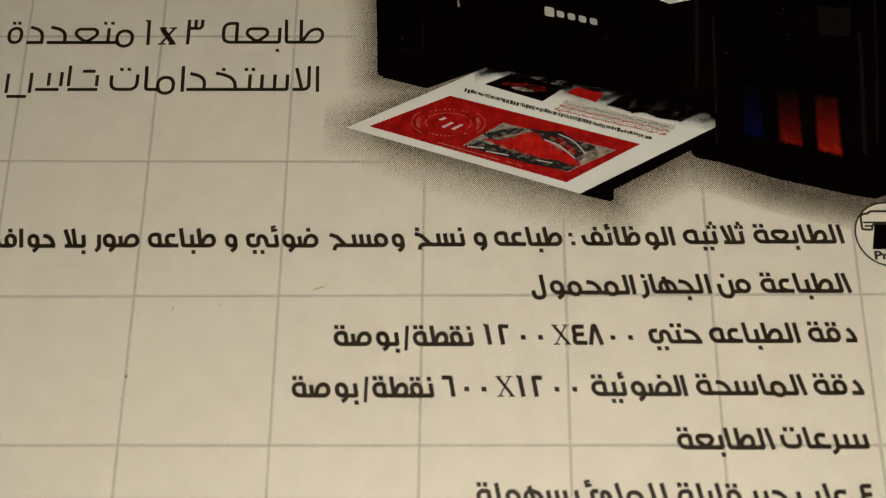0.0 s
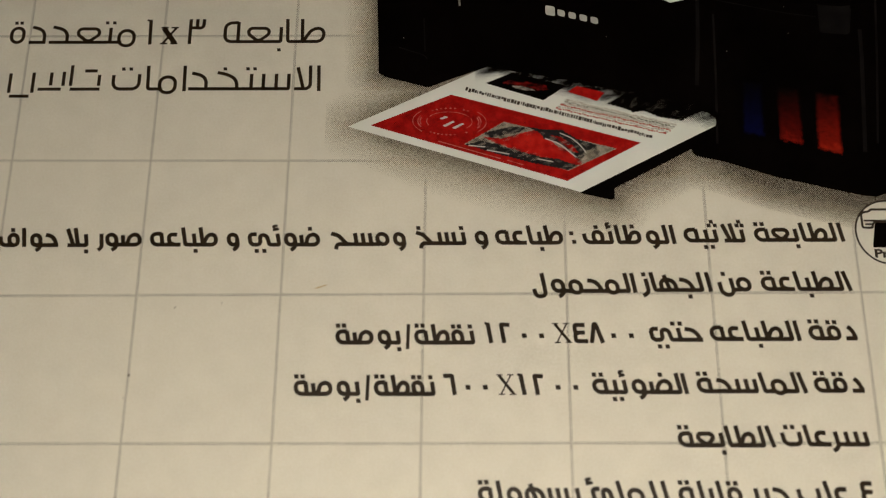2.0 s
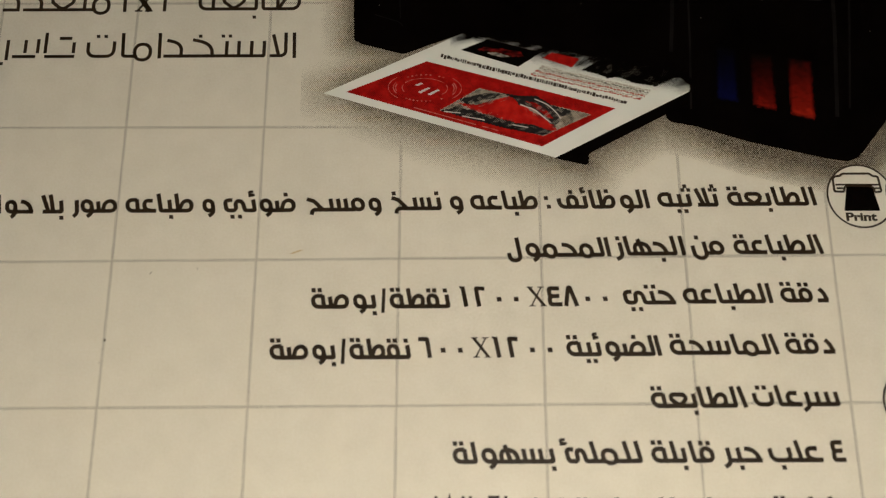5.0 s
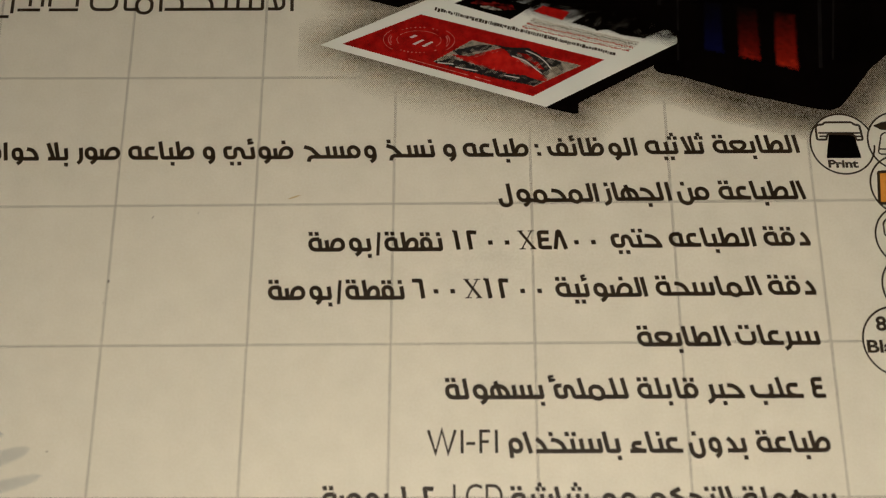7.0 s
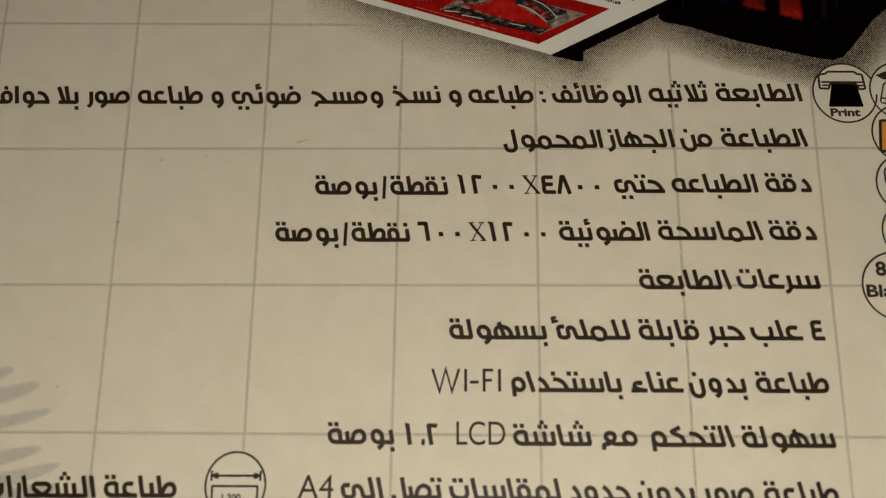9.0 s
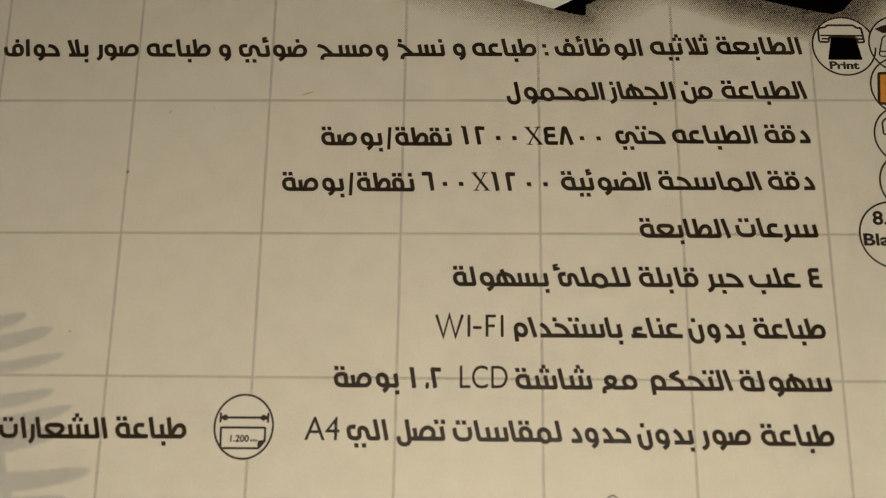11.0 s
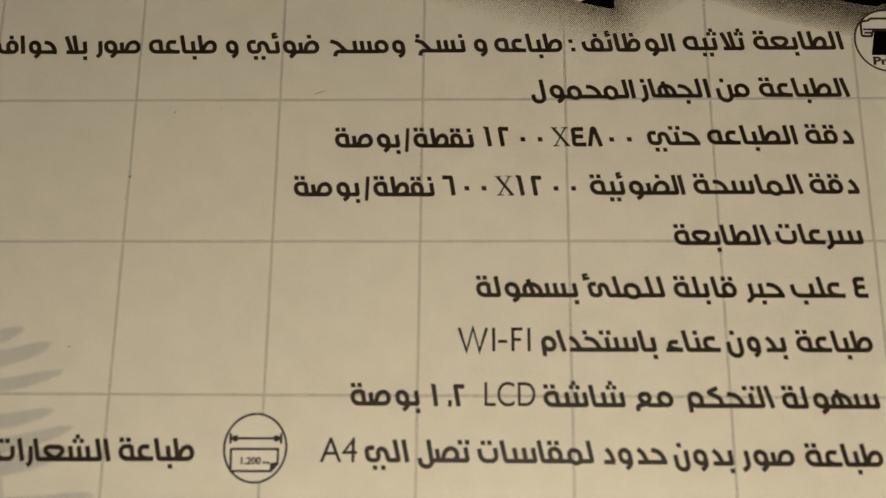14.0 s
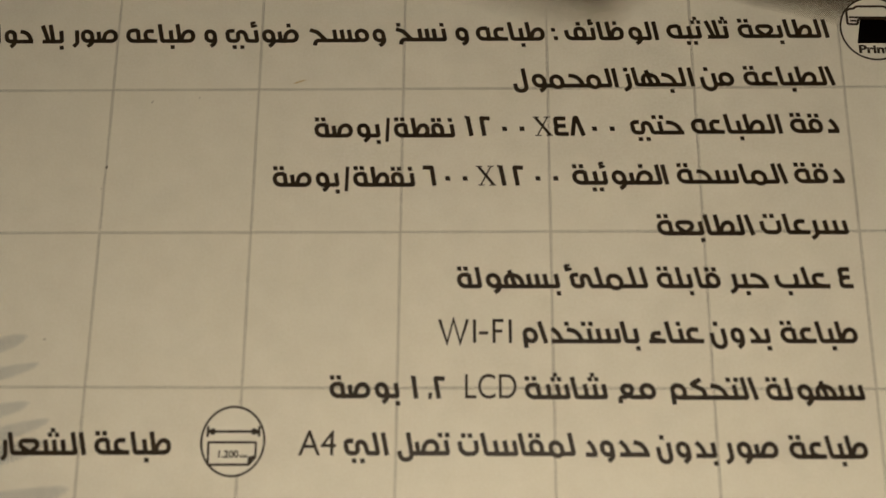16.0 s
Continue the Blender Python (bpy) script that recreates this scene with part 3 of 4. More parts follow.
for y, slope in [(-91.6, 0), (-61.4, -0.1), (-31.05, -0.12), (-0.42, 0.13), (30.05, 0.24), (60.05, -0.1), (90.6, 0), (121.0, 0), (151.4, 0)]:
    grid_line(y, slope, False)
for x, slope in [(-120.3, 0.2), (-90.3, 0.2), (-60.2, 0), (-30.2, 0.35), (-0.1, 0.4), (29.7, 0.55), (59.6, 0.4), (90.0, 0.1), (121.0, 0.15), (151.2, 0.2), (181.4, 0.2), (211.6, 0.2)]:
    grid_line(x, slope, True)

# the pale fern
STEM = [(-59.0, -10.3), (-56.3, -22.8), (-54.3, -30.9), (-52.6, -38.9), (-50.1, -44.7), (-48.7, -50.5), (-46.2, -57.3), (-43.6, -65.5), (-46.3, -65.5), (-48.5, -57.3), (-50.3, -52.4), (-52.4, -45.9), (-55.3, -34.9), (-57.9, -22.8), (-60.6, -10.3)]


def tint(name, outline, parent, level, label=""):
    """A pale flat tint of printer's dots with a soft edge."""
    xs, ys = [x for x, y in outline], [y for x, y in outline]
    region = (min(xs) - 0.5, max(xs) + 0.5, min(ys) - 0.5, max(ys) + 0.5)
    return halftone(name, region, lambda p: 0.6 * np.clip(0.5 - distance_to(p, outline) / 0.7, 0, 1), level, fern_mat, parent, label=label)


fern = tint("fern_stem", STEM, carton, 1, "pale grey printed fern leaf")


def fern_blade(base, tip, thick, k):
    bx, by = base
    tx, ty = tip
    d = Vector((tx - bx, ty - by))
    n = Vector((-d.y, d.x)).normalized()
    up, down = [], []
    rng = random.Random(k)
    for i in range(19):
        u = i / 18
        w = thick * 0.5 * (1.08 - 0.4 * u) * (math.sqrt(max(0.0, 1 - ((u - 0.6) / 0.4) ** 2)) if u > 0.6 else 1.0)
        sag = -0.02 * d.length * math.sin(u * math.pi)
        c = Vector((bx, by)) + d * u + n * sag
        j = rng.uniform(-0.06, 0.06)
        up.append((c + n * (w + j))[:])
        down.append((c - n * (w + j))[:])
    tint("leaf_blade", up + down[::-1], fern, 1.02 + 0.02 * k)


BLADES = [((-59.2, -15.1), (-55.0, -14.0), 2.8), ((-57.3, -20.9), (-48.4, -18.2), 3.0), ((-56.0, -25.0), (-42.5, -21.2), 3.5), ((-55.0, -29.9), (-39.7, -26.5), 2.7), ((-53.5, -36.7), (-40.8, -34.0), 3.0), ((-52.1, -41.2), (-36.6, -37.1), 3.0), ((-50.9, -44.7), (-37.0, -41.4), 4.0), ((-48.9, -52.4), (-31.7, -49.9), 3.8), ((-47.6, -56.7), (-36.4, -55.2), 2.7), ((-46, -66.0), (-32.5, -62.5), 3.2)]
for k, (b, t, w) in enumerate(BLADES):
    fern_blade(b, t, w, k)
for k, (bx, by) in enumerate([(-60.5, -21.5), (-58.6, -27.0), (-57.6, -31.2), (-56.4, -37.0), (-54.8, -43.6), (-52.4, -52.6), (-50.0, -59.6)]):
    fern_blade((bx + 1.5, by), (bx - 11, by + 3.4), 3.4 if k in (4, 5) else 2.5, 20 + k)

# ---- the printed picture of a black printer ----
BODY = [(17.0, 118), (18.8, 100.0), (19.2, 91.3), (19.5, 81.2), (21.1, 80.2), (30.6, 77.6), (43.8, 82.7), (61, 79.4), (78, 75.6), (94.0, 71.2), (94.3, 68.7), (88.2, 63.9), (88.4, 62.0), (89.4, 61.0), (95.1, 59.8),
        (106.1, 56.2), (123.3, 52.1), (127.1, 51.6), (129.4, 52.5), (131.4, 54.7), (137.2, 61.8), (141.2, 65.2), (152, 73), (152, 118)]
SHEET = [(13.0, 68.1), (43.8, 82.7), (61, 79.6), (78, 75.8), (94.5, 71.1), (94.3, 68.4), (63.7, 52.7)]
TRAY = [(60.6, 54.2), (64.1, 52.4), (70.0, 51.0), (70.9, 51.3), (71.0, 53.6), (88.6, 62.9), (95.5, 62.5), (95.5, 70.5), (80, 70)]


def blotch(p, size, seed):
    """Smooth wandering values from 0 to 1 over the page, about so many millimetres across."""
    g = np.random.default_rng(seed)
    v = np.zeros(len(p))
    for k in range(7):
        a, f = g.uniform(0, math.tau), g.uniform(0.6, 1.7) * math.tau / size
        v += np.sin((p[:, 0] * math.cos(a) + 1.6 * p[:, 1] * math.sin(a)) * f + g.uniform(0, math.tau))
    return np.clip(0.5 + v / 6.5, 0, 1)


def within(p, outline, soft=0.8):
    """1 well inside an outline, falling to 0 at its edge."""
    return np.clip(-distance_to(p, outline) / soft, 0, 1)


def shade(p):
    near = np.minimum(np.minimum(distance_to(p, BODY), distance_to(p, SHEET)), distance_to(p, TRAY))
    reach = np.interp(p[:, 0], [14, 30], [8.0, 10.0])
    reach = np.where((p[:, 1] < 66) & (p[:, 0] > 62), np.interp(p[:, 0], [62, 76, 92, 104], [10.0, 9.0, 7.6, 8.0]), reach)
    d = np.clip(1 - near / reach, 0, 1)
    fade = np.clip((p[:, 0] - 12.0) / 10, 0.0, 1) * 0.42 + 0.58
    deep = 0.06 * (p[:, 0] > 70) + 0.26 * np.clip((p[:, 0] - 92) / 10, 0, 1)
    return np.where(near < -0.2, 0, np.clip(d ** np.interp(p[:, 0], [72, 92], [1.12, 0.58]) * (0.86 + deep) * (1 - (1 - fade) * np.clip((77 - p[:, 1]) / 9, 0, 1)), 0, 0.97))


printer = flat("printer_picture", [rough(BODY, 0.35, 0.05)], 4, body_mat, carton, "printed photograph of a black inkjet printer")
halftone("picture_shadow", (8, 148, 38, 116), lambda p: np.clip(shade(p) * 1.3, 0, 1), 2.8, mid_dot_mat, carton, label="dotted grey shadow round the printer")
halftone("picture_shadow_core", (8, 148, 38, 116), lambda p: 0.19 * shade(p) / (0.64 - 0.455 * shade(p)), 3.2, dot_mat, carton, label="dark dots of the printed shadow")
flat("output_tray", [TRAY], 4.4, body_mat, printer)
flat("printed_page", [rough(SHEET, 0.3, 0.04)], 5, white_mat, printer, "white page with a red panel")
flat("red_panel", [rough([(18.0, 68.4), (35.8, 75.8), (77.3, 64.2), (60.9, 55.3)], 0.3, 0.05)], 6, red_mat, printer)


# the emblem and the picture on the red panel
def arc(k, a0, a1, n=20):
    return [(35.4 + 8.1 * k * math.cos(radians(a0 + (a1 - a0) * i / n)), 69.3 + 3.7 * k * math.sin(radians(a0 + (a1 - a0) * i / n)) - 0.17 * k * math.cos(radians(a0 + (a1 - a0) * i / n))) for i in range(n + 1)]


strokes("emblem_ring", [(0, False, arc(1.0, -42, 40)), (0, False, arc(1.0, 140, 222)), (0, False, arc(0.62, 30, 150)), (0, False, arc(0.62, 160, 205)), (0, False, arc(0.62, -40, 20))], 0.15, 7, pink_mat, printer)
strokes("emblem_leaf", [(0, False, arc(0.86, -28, 24, 8)), (0, False, arc(0.80, -16, 20, 8)), (0, False, arc(0.86, 156, 206, 8)), (0, False, arc(0.80, 162, 196, 8))], 0.24, 7.2, pink_mat, printer)
rng = random.Random(11)
flat("emblem_marks", [rough([(35.4 + 8.1 * 0.82 * math.cos(a) + dx, 69.3 + 3.7 * 0.86 * math.sin(a) + dy) for dx, dy in ((-0.3, 0), (0, -0.2), (0.3, 0), (0, 0.2))], 0.3, 0.05, i) for i, a in enumerate([radians(q) for q in list(range(52, 132, 9)) + list(range(232, 312, 8))]) if rng.random() < 0.85], 7.4, pink_mat, printer, kind="stuff")
for line in ([(33.9, 68.3), (36.0, 69.4), (36.6, 69.2), (34.5, 68.0)], [(36.0, 67.8), (38.1, 68.9), (38.7, 68.7), (36.6, 67.5)], [(33.2, 70.0), (34.5, 70.6), (35.1, 70.3), (33.9, 69.8)]):
    flat("emblem_bar", [rough(line, 0.3, 0.05)], 7.4, logo_mat, printer)
picture = [(47.4, 69.2), (71.9, 62.8), (61.3, 57.7), (38.7, 63.9)]
flat("inset_picture", [rough(picture)], 7, tan_mat, printer, "small grey and red inset picture")
halftone("inset_tint", (38, 72.5, 57, 70), lambda p: np.where(distance_to(p, picture) < -0.1, 0.42 + 0.25 * np.sin(p[:, 0] * 0.9 + p[:, 1]), 0), 7.4, dot_mat, printer, pitch=0.30)
flat("inset_red", [rough([(42.8, 65.6), (47.0, 65.2), (51.5, 66.6), (55.0, 67.4), (57.2, 66.0), (58.5, 63.6), (62.8, 61.8), (64.2, 59.2), (61.5, 58.6), (57, 59.9), (49.5, 62.6), (46, 63.9)], 0.45, 0.12)], 8, bright_mat, printer)
flat("inset_dark", [rough([(43.0, 66.6), (48.8, 68.0), (52.0, 67.8), (51.0, 66.8), (47.0, 66.0), (44.5, 65.4)], 0.4, 0.12, 6)], 8.6, navy_mat, printer)
flat("inset_dark", [rough([(52.5, 68.0), (56.0, 67.3), (60.2, 67.2), (63.4, 65.0), (67.2, 63.8), (67.8, 62.6), (64.8, 62.4), (64.6, 60.6), (62.8, 60.6), (61.6, 62.6), (58.4, 64.6), (56.2, 65.0), (55.4, 66.4)], 0.4, 0.14, 7)], 8.8, navy_mat, printer)
flat("inset_red_tongue", [rough([(57.6, 66.0), (59.8, 65.6), (62.2, 63.8), (63.6, 61.8), (62.4, 62.0), (60.4, 63.8)], 0.4, 0.1, 8)], 9.2, red_mat, printer)
flat("inset_dark_base", [rough([(38.9, 63.8), (42.2, 64.6), (45.6, 63.9), (49.6, 62.4), (55.6, 60.8), (59.0, 60.4), (62.9, 58.9), (61.2, 57.8), (53, 59.6), (45.8, 61.6)], 0.4, 0.14, 9)], 9, navy_mat, printer)
strokes("inset_pale_stroke", [(1.0, False, [(59.6, 66.5), (62.4, 65.2), (64.2, 63.4), (65.2, 61.8)]), (0.5, False, [(39.6, 63.6), (43.2, 63.2)]), (0.5, False, [(43.6, 62.5), (48.5, 61.5)]), (0.6, False, [(56.4, 65.2), (59.6, 63.9), (61.4, 62.2), (63.0, 60.8)]), (0.5, False, [(54.6, 60.4), (58.0, 59.7)])], 0.26, 10, logo_mat, printer)
inset_red = [(42.8, 65.6), (47.0, 65.2), (51.5, 66.6), (55.0, 67.4), (57.2, 66.0), (58.5, 63.6), (62.8, 61.8), (64.2, 59.2), (61.5, 58.6), (57, 59.9), (49.5, 62.6), (46, 63.9)]
halftone("inset_black_dots", (38, 72.5, 57, 70), lambda p: within(p, picture, 0.4) * (1 - 0.93 * within(p, inset_red, 0.9)) * np.clip(1.7 * blotch(p, 3.0, 21) - 0.6, 0, 0.9), 9.6, navy_mat, printer, pitch=0.30)
halftone("inset_pale_dots", (38, 72.5, 57, 70), lambda p: within(p, picture, 0.4) * (1 - within(p, inset_red, 0.9)) * np.clip(1.6 * blotch(p, 2.4, 22) - 0.85, 0, 0.35), 10.4, tan_mat, printer, pitch=0.30)
red_panel = [(18.0, 68.4), (35.8, 75.8), (77.3, 64.2), (60.9, 55.3)]
halftone("panel_dark_dots", (17, 78, 55, 76), lambda p: within(p, red_panel, 0.5) * (distance_to(p, picture) > 0.2) * np.clip(0.6 * blotch(p, 3.4, 31) - 0.2, 0, 0.25), 6.5, dim_red_mat, printer)
strokes("panel_caption", [(0, False, [(33.0, 64.6), (46.5, 60.5)]), (0, False, [(48.0, 60.1), (51.5, 59.0)])], 0.2, 7, pink_mat, printer)


def ragged(x0, y0, x1, y1, thick, n, seed):
    """A line of unreadable small writing: short bars along a slant."""
    rnd = random.Random(seed)
    out, u = [], 0.0
    d = Vector((x1 - x0, y1 - y0))
    nrm = Vector((-d.y, d.x)).normalized()
    while u < 1:
        w = rnd.uniform(0.4, 1.5) / n
        a, b = Vector((x0, y0)) + d * u, Vector((x0, y0)) + d * min(1, u + w)
        h, s = thick * rnd.uniform(0.65, 1.15), rnd.uniform(-0.12, 0.12)
        out.append([(a + nrm * (s - h / 2))[:], (b + nrm * (s - h / 2))[:], (b + nrm * (s + h / 2))[:], (a + nrm * (s + h / 2))[:]])
        u += w + rnd.uniform(0.12, 0.5) / n
    return out


flat("page_title", ragged(39.0, 77.2, 80.0, 65.5, 0.86, 92, 5), 6, ink_mat, printer, kind="stuff")
for k, (dx, dy, m) in enumerate([(0, 0, line_mat), (-0.45, -0.4, grey_mat), (-0.9, -0.8, line_mat), (-1.4, -1.15, pink_mat), (-1.9, -1.55, line_mat), (-2.4, -1.95, pink_mat)]):
    flat("page_small_print", ragged(61.4 + dx, 74.5 + dy, 85.4 + dx, 68.3 + dy, 0.42, 46, 20 + k), 6 + 0.01 * k, m, printer, kind="stuff")
flat("page_photo", [rough([(43.5, 78.6), (49.5, 81.2), (55.5, 79.6), (61.4, 77.9), (56.3, 74.4)])], 6, body_mat, printer, "dark photo with a red glow")
flat("page_photo_glow", [rough([(47.2, 78.7), (49.0, 79.4), (51.0, 78.9), (52.4, 79.0), (54.5, 78.4), (56.6, 78.2), (57.6, 77.0), (55.4, 76.8), (52.5, 77.6), (49.8, 77.9)], 0.4, 0.15)], 6.2, dim_red_mat, printer)
halftone("page_photo_tint", (43, 62, 74, 82), lambda p: within(p, [(43.5, 78.6), (49.5, 81.2), (55.5, 79.6), (61.4, 77.9), (56.3, 74.4)], 0.6) * np.clip(1.5 * blotch(p, 2.2, 12) - 0.25, 0, 1.2), 6.5, body_mat, printer)
flat("page_photo_light", [rough([(49.4, 77.9), (51.5, 77.9), (53.6, 77.2), (54.6, 76.8), (52.6, 76.8), (50.4, 77.2)], 0.3, 0.12)], 7, grey_mat, printer)
flat("page_photo", [rough([(61.7, 76.5), (63.9, 77.9), (69.9, 76.3), (68.2, 74.2)])], 6, red_mat, printer, "small red photo")
dark_photo = [(70.4, 73.5), (75.6, 76.7), (80.2, 76.0), (92.6, 72.4), (86.6, 69.5), (81.4, 70.4), (78.4, 71.9), (76.2, 71.4), (74.6, 72.3)]
flat("page_photo", [rough(dark_photo, 0.4, 0.2, 15)], 6, body_mat, printer, "dark photo")
halftone("page_photo_tint", (70, 93, 69, 77), lambda p: within(p, dark_photo, 0.7) * np.clip(blotch(p, 4.0, 5) - 0.55, 0, 1) * 0.28, 6.4, grey_mat, printer, pitch=0.30)


def edge_shade(p):
    """The page darkens where it leaves the printer."""
    top = np.interp(p[:, 0], [42, 46.2, 61, 78, 94.5], [80.9, 82.6, 79.4, 75.8, 71.1])
    reach = np.interp(p[:, 0], [42, 50, 60, 66, 84, 94.5], [2.0, 2.8, 4.8, 6.0, 5.2, 4.6])
    d = np.clip((top - p[:, 1]) / reach, 0, 1)
    return np.where((distance_to(p, SHEET) < 0.35) & (p[:, 0] > 41), np.clip(1.75 * (1 - d) ** 1.3 * (0.7 + 0.6 * blotch(p, 5.0, 8)), 0, 1.8) * np.clip((p[:, 0] - 40) / 5, 0, 1), 0)


halftone("page_edge_shadow", (40, 95, 66, 84), edge_shade, 5.6, body_mat, printer)
halftone("page_column_tint", (59, 86, 66, 76), lambda p: 0.33 * within(p, [(60.6, 74.9), (84.9, 69.1), (82.9, 67.0), (60.9, 72.6)], 0.5) * (0.5 + blotch(p, 1.6, 9)), 5.8, mid_dot_mat, printer)

blue_mat = gradient("printed_blue_run", [(0.0, (0.002, 0.003, 0.030)), (0.5, (0.0015, 0.0015, 0.012)), (0.9, (0.0015, 0.001, 0.003))], 65, 79.5)
run_a = gradient("printed_red_run", [(0.0, (0.22, 0.010, 0.004)), (0.2, (0.09, 0.004, 0.002)), (0.55, (0.03, 0.002, 0.0015)), (0.95, (0.004, 0.0015, 0.001))], 63.5, 77.5)
run_b = gradient("printed_red_run_bright", [(0.0, (0.36, 0.020, 0.006)), (0.22, (0.19, 0.008, 0.003)), (0.6, (0.08, 0.004, 0.002)), (0.97, (0.010, 0.002, 0.0015))], 61, 76.5)
flat("ink_window", [rounded([(100.8, 79.3), (105.5, 78.6), (104.8, 65.3), (99.8, 66.3)], 0.6, True)], 5, blue_mat, printer, "dark blue ink window")
flat("ink_window", [rounded([(108.2, 77.9), (113.5, 77.3), (113.0, 63.4), (107.6, 64.5)], 0.6, True)], 5, run_a, printer, "dark red ink window")
flat("ink_window", [rounded([(116.6, 76.6), (122.1, 75.6), (121.3, 61.0), (115.6, 62.6)], 0.6, True)], 5, run_b, printer, "bright red ink window")
for window in ([(100.4, 79.6), (105.5, 78.9), (104.9, 65.1), (99.5, 66.2)], [(107.9, 78.2), (113.6, 77.5), (113.1, 63.1), (107.3, 64.6)], [(116.3, 76.9), (122.2, 75.8), (121.4, 60.8), (115.4, 62.5)]):
    region = (min(x for x, y in window) - 0.6, max(x for x, y in window) + 0.6, min(y for x, y in window) - 0.6, max(y for x, y in window) + 0.6)
    halftone("window_edge_dots", region, lambda p: np.clip(1.5 * (1 - within(p, window, 1.0)) * (0.65 + 0.7 * blotch(p, 2.5, 41)) + np.clip(blotch(p, 2.0, 42) - 0.75, 0, 1), 0, 1.8), 5.5, body_mat, printer, pitch=0.30)
flat("tank_cap", [rounded([(119.7, 98.3), (127.4, 97.7), (126.2, 90.6), (119.5, 91.1)], 0.8, True)], 5, edge_mat, printer)
strokes("tank_cap_rim", [(1.0, False, [(119.6, 98.2), (123.5, 97.4), (127.2, 97.9)])], 0.5, 6, edge_mat, printer)
strokes("case_edge", [(1, False, [(95.7, 96), (95.0, 80), (94.0, 64)])], 0.5, 5, edge_mat, printer)
strokes("case_edge", [(1, False, [(128.6, 92), (128.2, 85), (126, 62)])], 0.9, 5, edge_mat, printer)
strokes("case_edge", [(1, False, [(37.5, 101), (37.8, 98.2)])], 0.45, 5, grey_mat, printer)
strokes("case_edge", [(1, False, [(24.0, 87.6), (29.8, 85.6), (30.4, 84.6)])], 0.3, 5, edge_mat, printer)
strokes("case_edge", [(1, False, [(97, 99.5), (112, 96.2), (119, 95.2)])], 0.25, 5, edge_mat, printer)
strokes("case_edge", [(1, False, [(92.4, 100), (91.6, 88), (90.6, 78)])], 0.9, 5, edge_mat, printer)
strokes("case_edge", [(1, False, [(133.2, 100), (131.5, 84), (129.0, 64)])], 0.5, 5, edge_mat, printer)
strokes("case_edge", [(1, False, [(29.6, 95), (29.9, 86.5)])], 0.35, 5, edge_mat, printer)
for cx, cy in ((71.0, 90.2), (112.0, 97.8), (112.3, 91.0), (25.0, 90.0), (98.0, 86.5), (136.0, 83.0)):
    flat("glint", [circle(cx, cy, 0.11, 8)], 5, grey_mat, printer)
flat("paper_feed", [[(80.0, 104), (83.6, 100.1), (86.1, 98.9), (91.4, 100.1), (98, 104)]], 5, white_mat, printer)
# the maker's mark, as plain shapes
for k in range(5):
    cx, cy, w, h = 58.5 + 2.5 * k, 96.9 - 0.63 * k, (1.1, 0.85, 0.85, 0.85, 0.85)[k], (1.25, 0.85, 0.85, 0.85, 0.85)[k]
    flat("logo_bar", [rounded([(cx - w, cy - h + 0.25), (cx + w, cy - h - 0.2), (cx + w, cy + h - 0.25), (cx - w, cy + h + 0.2)], 0.5, True)], 5, logo_mat, printer)

# ---- the text: each word, its foot, and its joined runs of letters from left to right ----
H, W = 4.28, 0.205
def text_line(*words):
    for word, y, spans in words:
        word_print(word, spans, y, H, W, carton)


text_line(("الطابعة", 41.5, [(99.81, 109.53), (109.42, 117.53), (117.53, 119.19)]), ("ثلاثيه", 41.35, [(84.85, 92.49), (92.92, 98.15)]), ("الوظائف", 41.0, [(63.51, 70.29), (70.22, 76.27), (76.88, 82.03), (81.92, 83.5)]), ("طباعه", 40.9, [(44.87, 51.82), (51.55, 59.7)]), ("و", 40.9, [(40.58, 43.79)]), ("نسخ", 40.8, [(28.12, 39.07)]), ("ومسح", 40.6, [(10.06, 22.88), (23.23, 26.36)]), ("ضوئي", 40.5, [(-7.67, -0.29), (0.04, 8.12)]))
text_line(("و", 40.5, [(-12.11, -9.03)]), ("طباعه", 40.5, [(-28.51, -21.67), (-21.93, -13.61)]), ("صور", 40.5, [(-39.43, -37.98), (-38.02, -29.85)]), ("بلا", 40.4, [(-46.49, -41.25)]), ("حواف", 40.4, [(-60.69, -55.84), (-55.92, -54.49), (-54.01, -47.73)]))
text_line(("الطباعة", 30.8, [(100.21, 107.41), (107.08, 117.71), (117.17, 119.48)]), ("من", 30.7, [(91.3, 98.65)]), ("الجهاز", 30.6, [(75.51, 77.43), (77.04, 88.58), (88.68, 90.33)]), ("المحمول", 30.4, [(52.64, 56.03), (56.36, 73.28), (73.01, 74.61)]))
text_line(("دقة", 20.4, [(108.95, 116.02), (116.79, 119.22)]), ("الطباعه", 20.25, [(88.69, 95.74), (95.49, 106.13), (106.01, 107.63)]), ("حتي", 20.1, [(76.29, 87.42)]), ("نقطة/بوصة", 19.5, [(11.71, 19.95), (20.4, 25.47), (26.25, 27.45), (27.95, 40.72)]))
text_line(("دقة", 9.7, [(108.84, 116.03), (116.73, 119.23)]), ("الماسحة", 9.6, [(85.17, 97.9), (97.75, 106.1), (105.53, 107.85)]), ("الضوئية", 9.4, [(64.05, 71.52), (72.01, 82.5), (82.08, 83.78)]), ("نقطة/بوصة", 9.0, [(3.61, 11.86), (12.33, 17.36), (18.19, 19.39), (19.88, 32.64)]))
text_line(("سرعات", -0.9, [(101.15, 105.78), (105.66, 111.23), (111.25, 118.9)]), ("الطابعة", -1.1, [(80.6, 90.2), (89.98, 98.29), (98.02, 100.36)]))
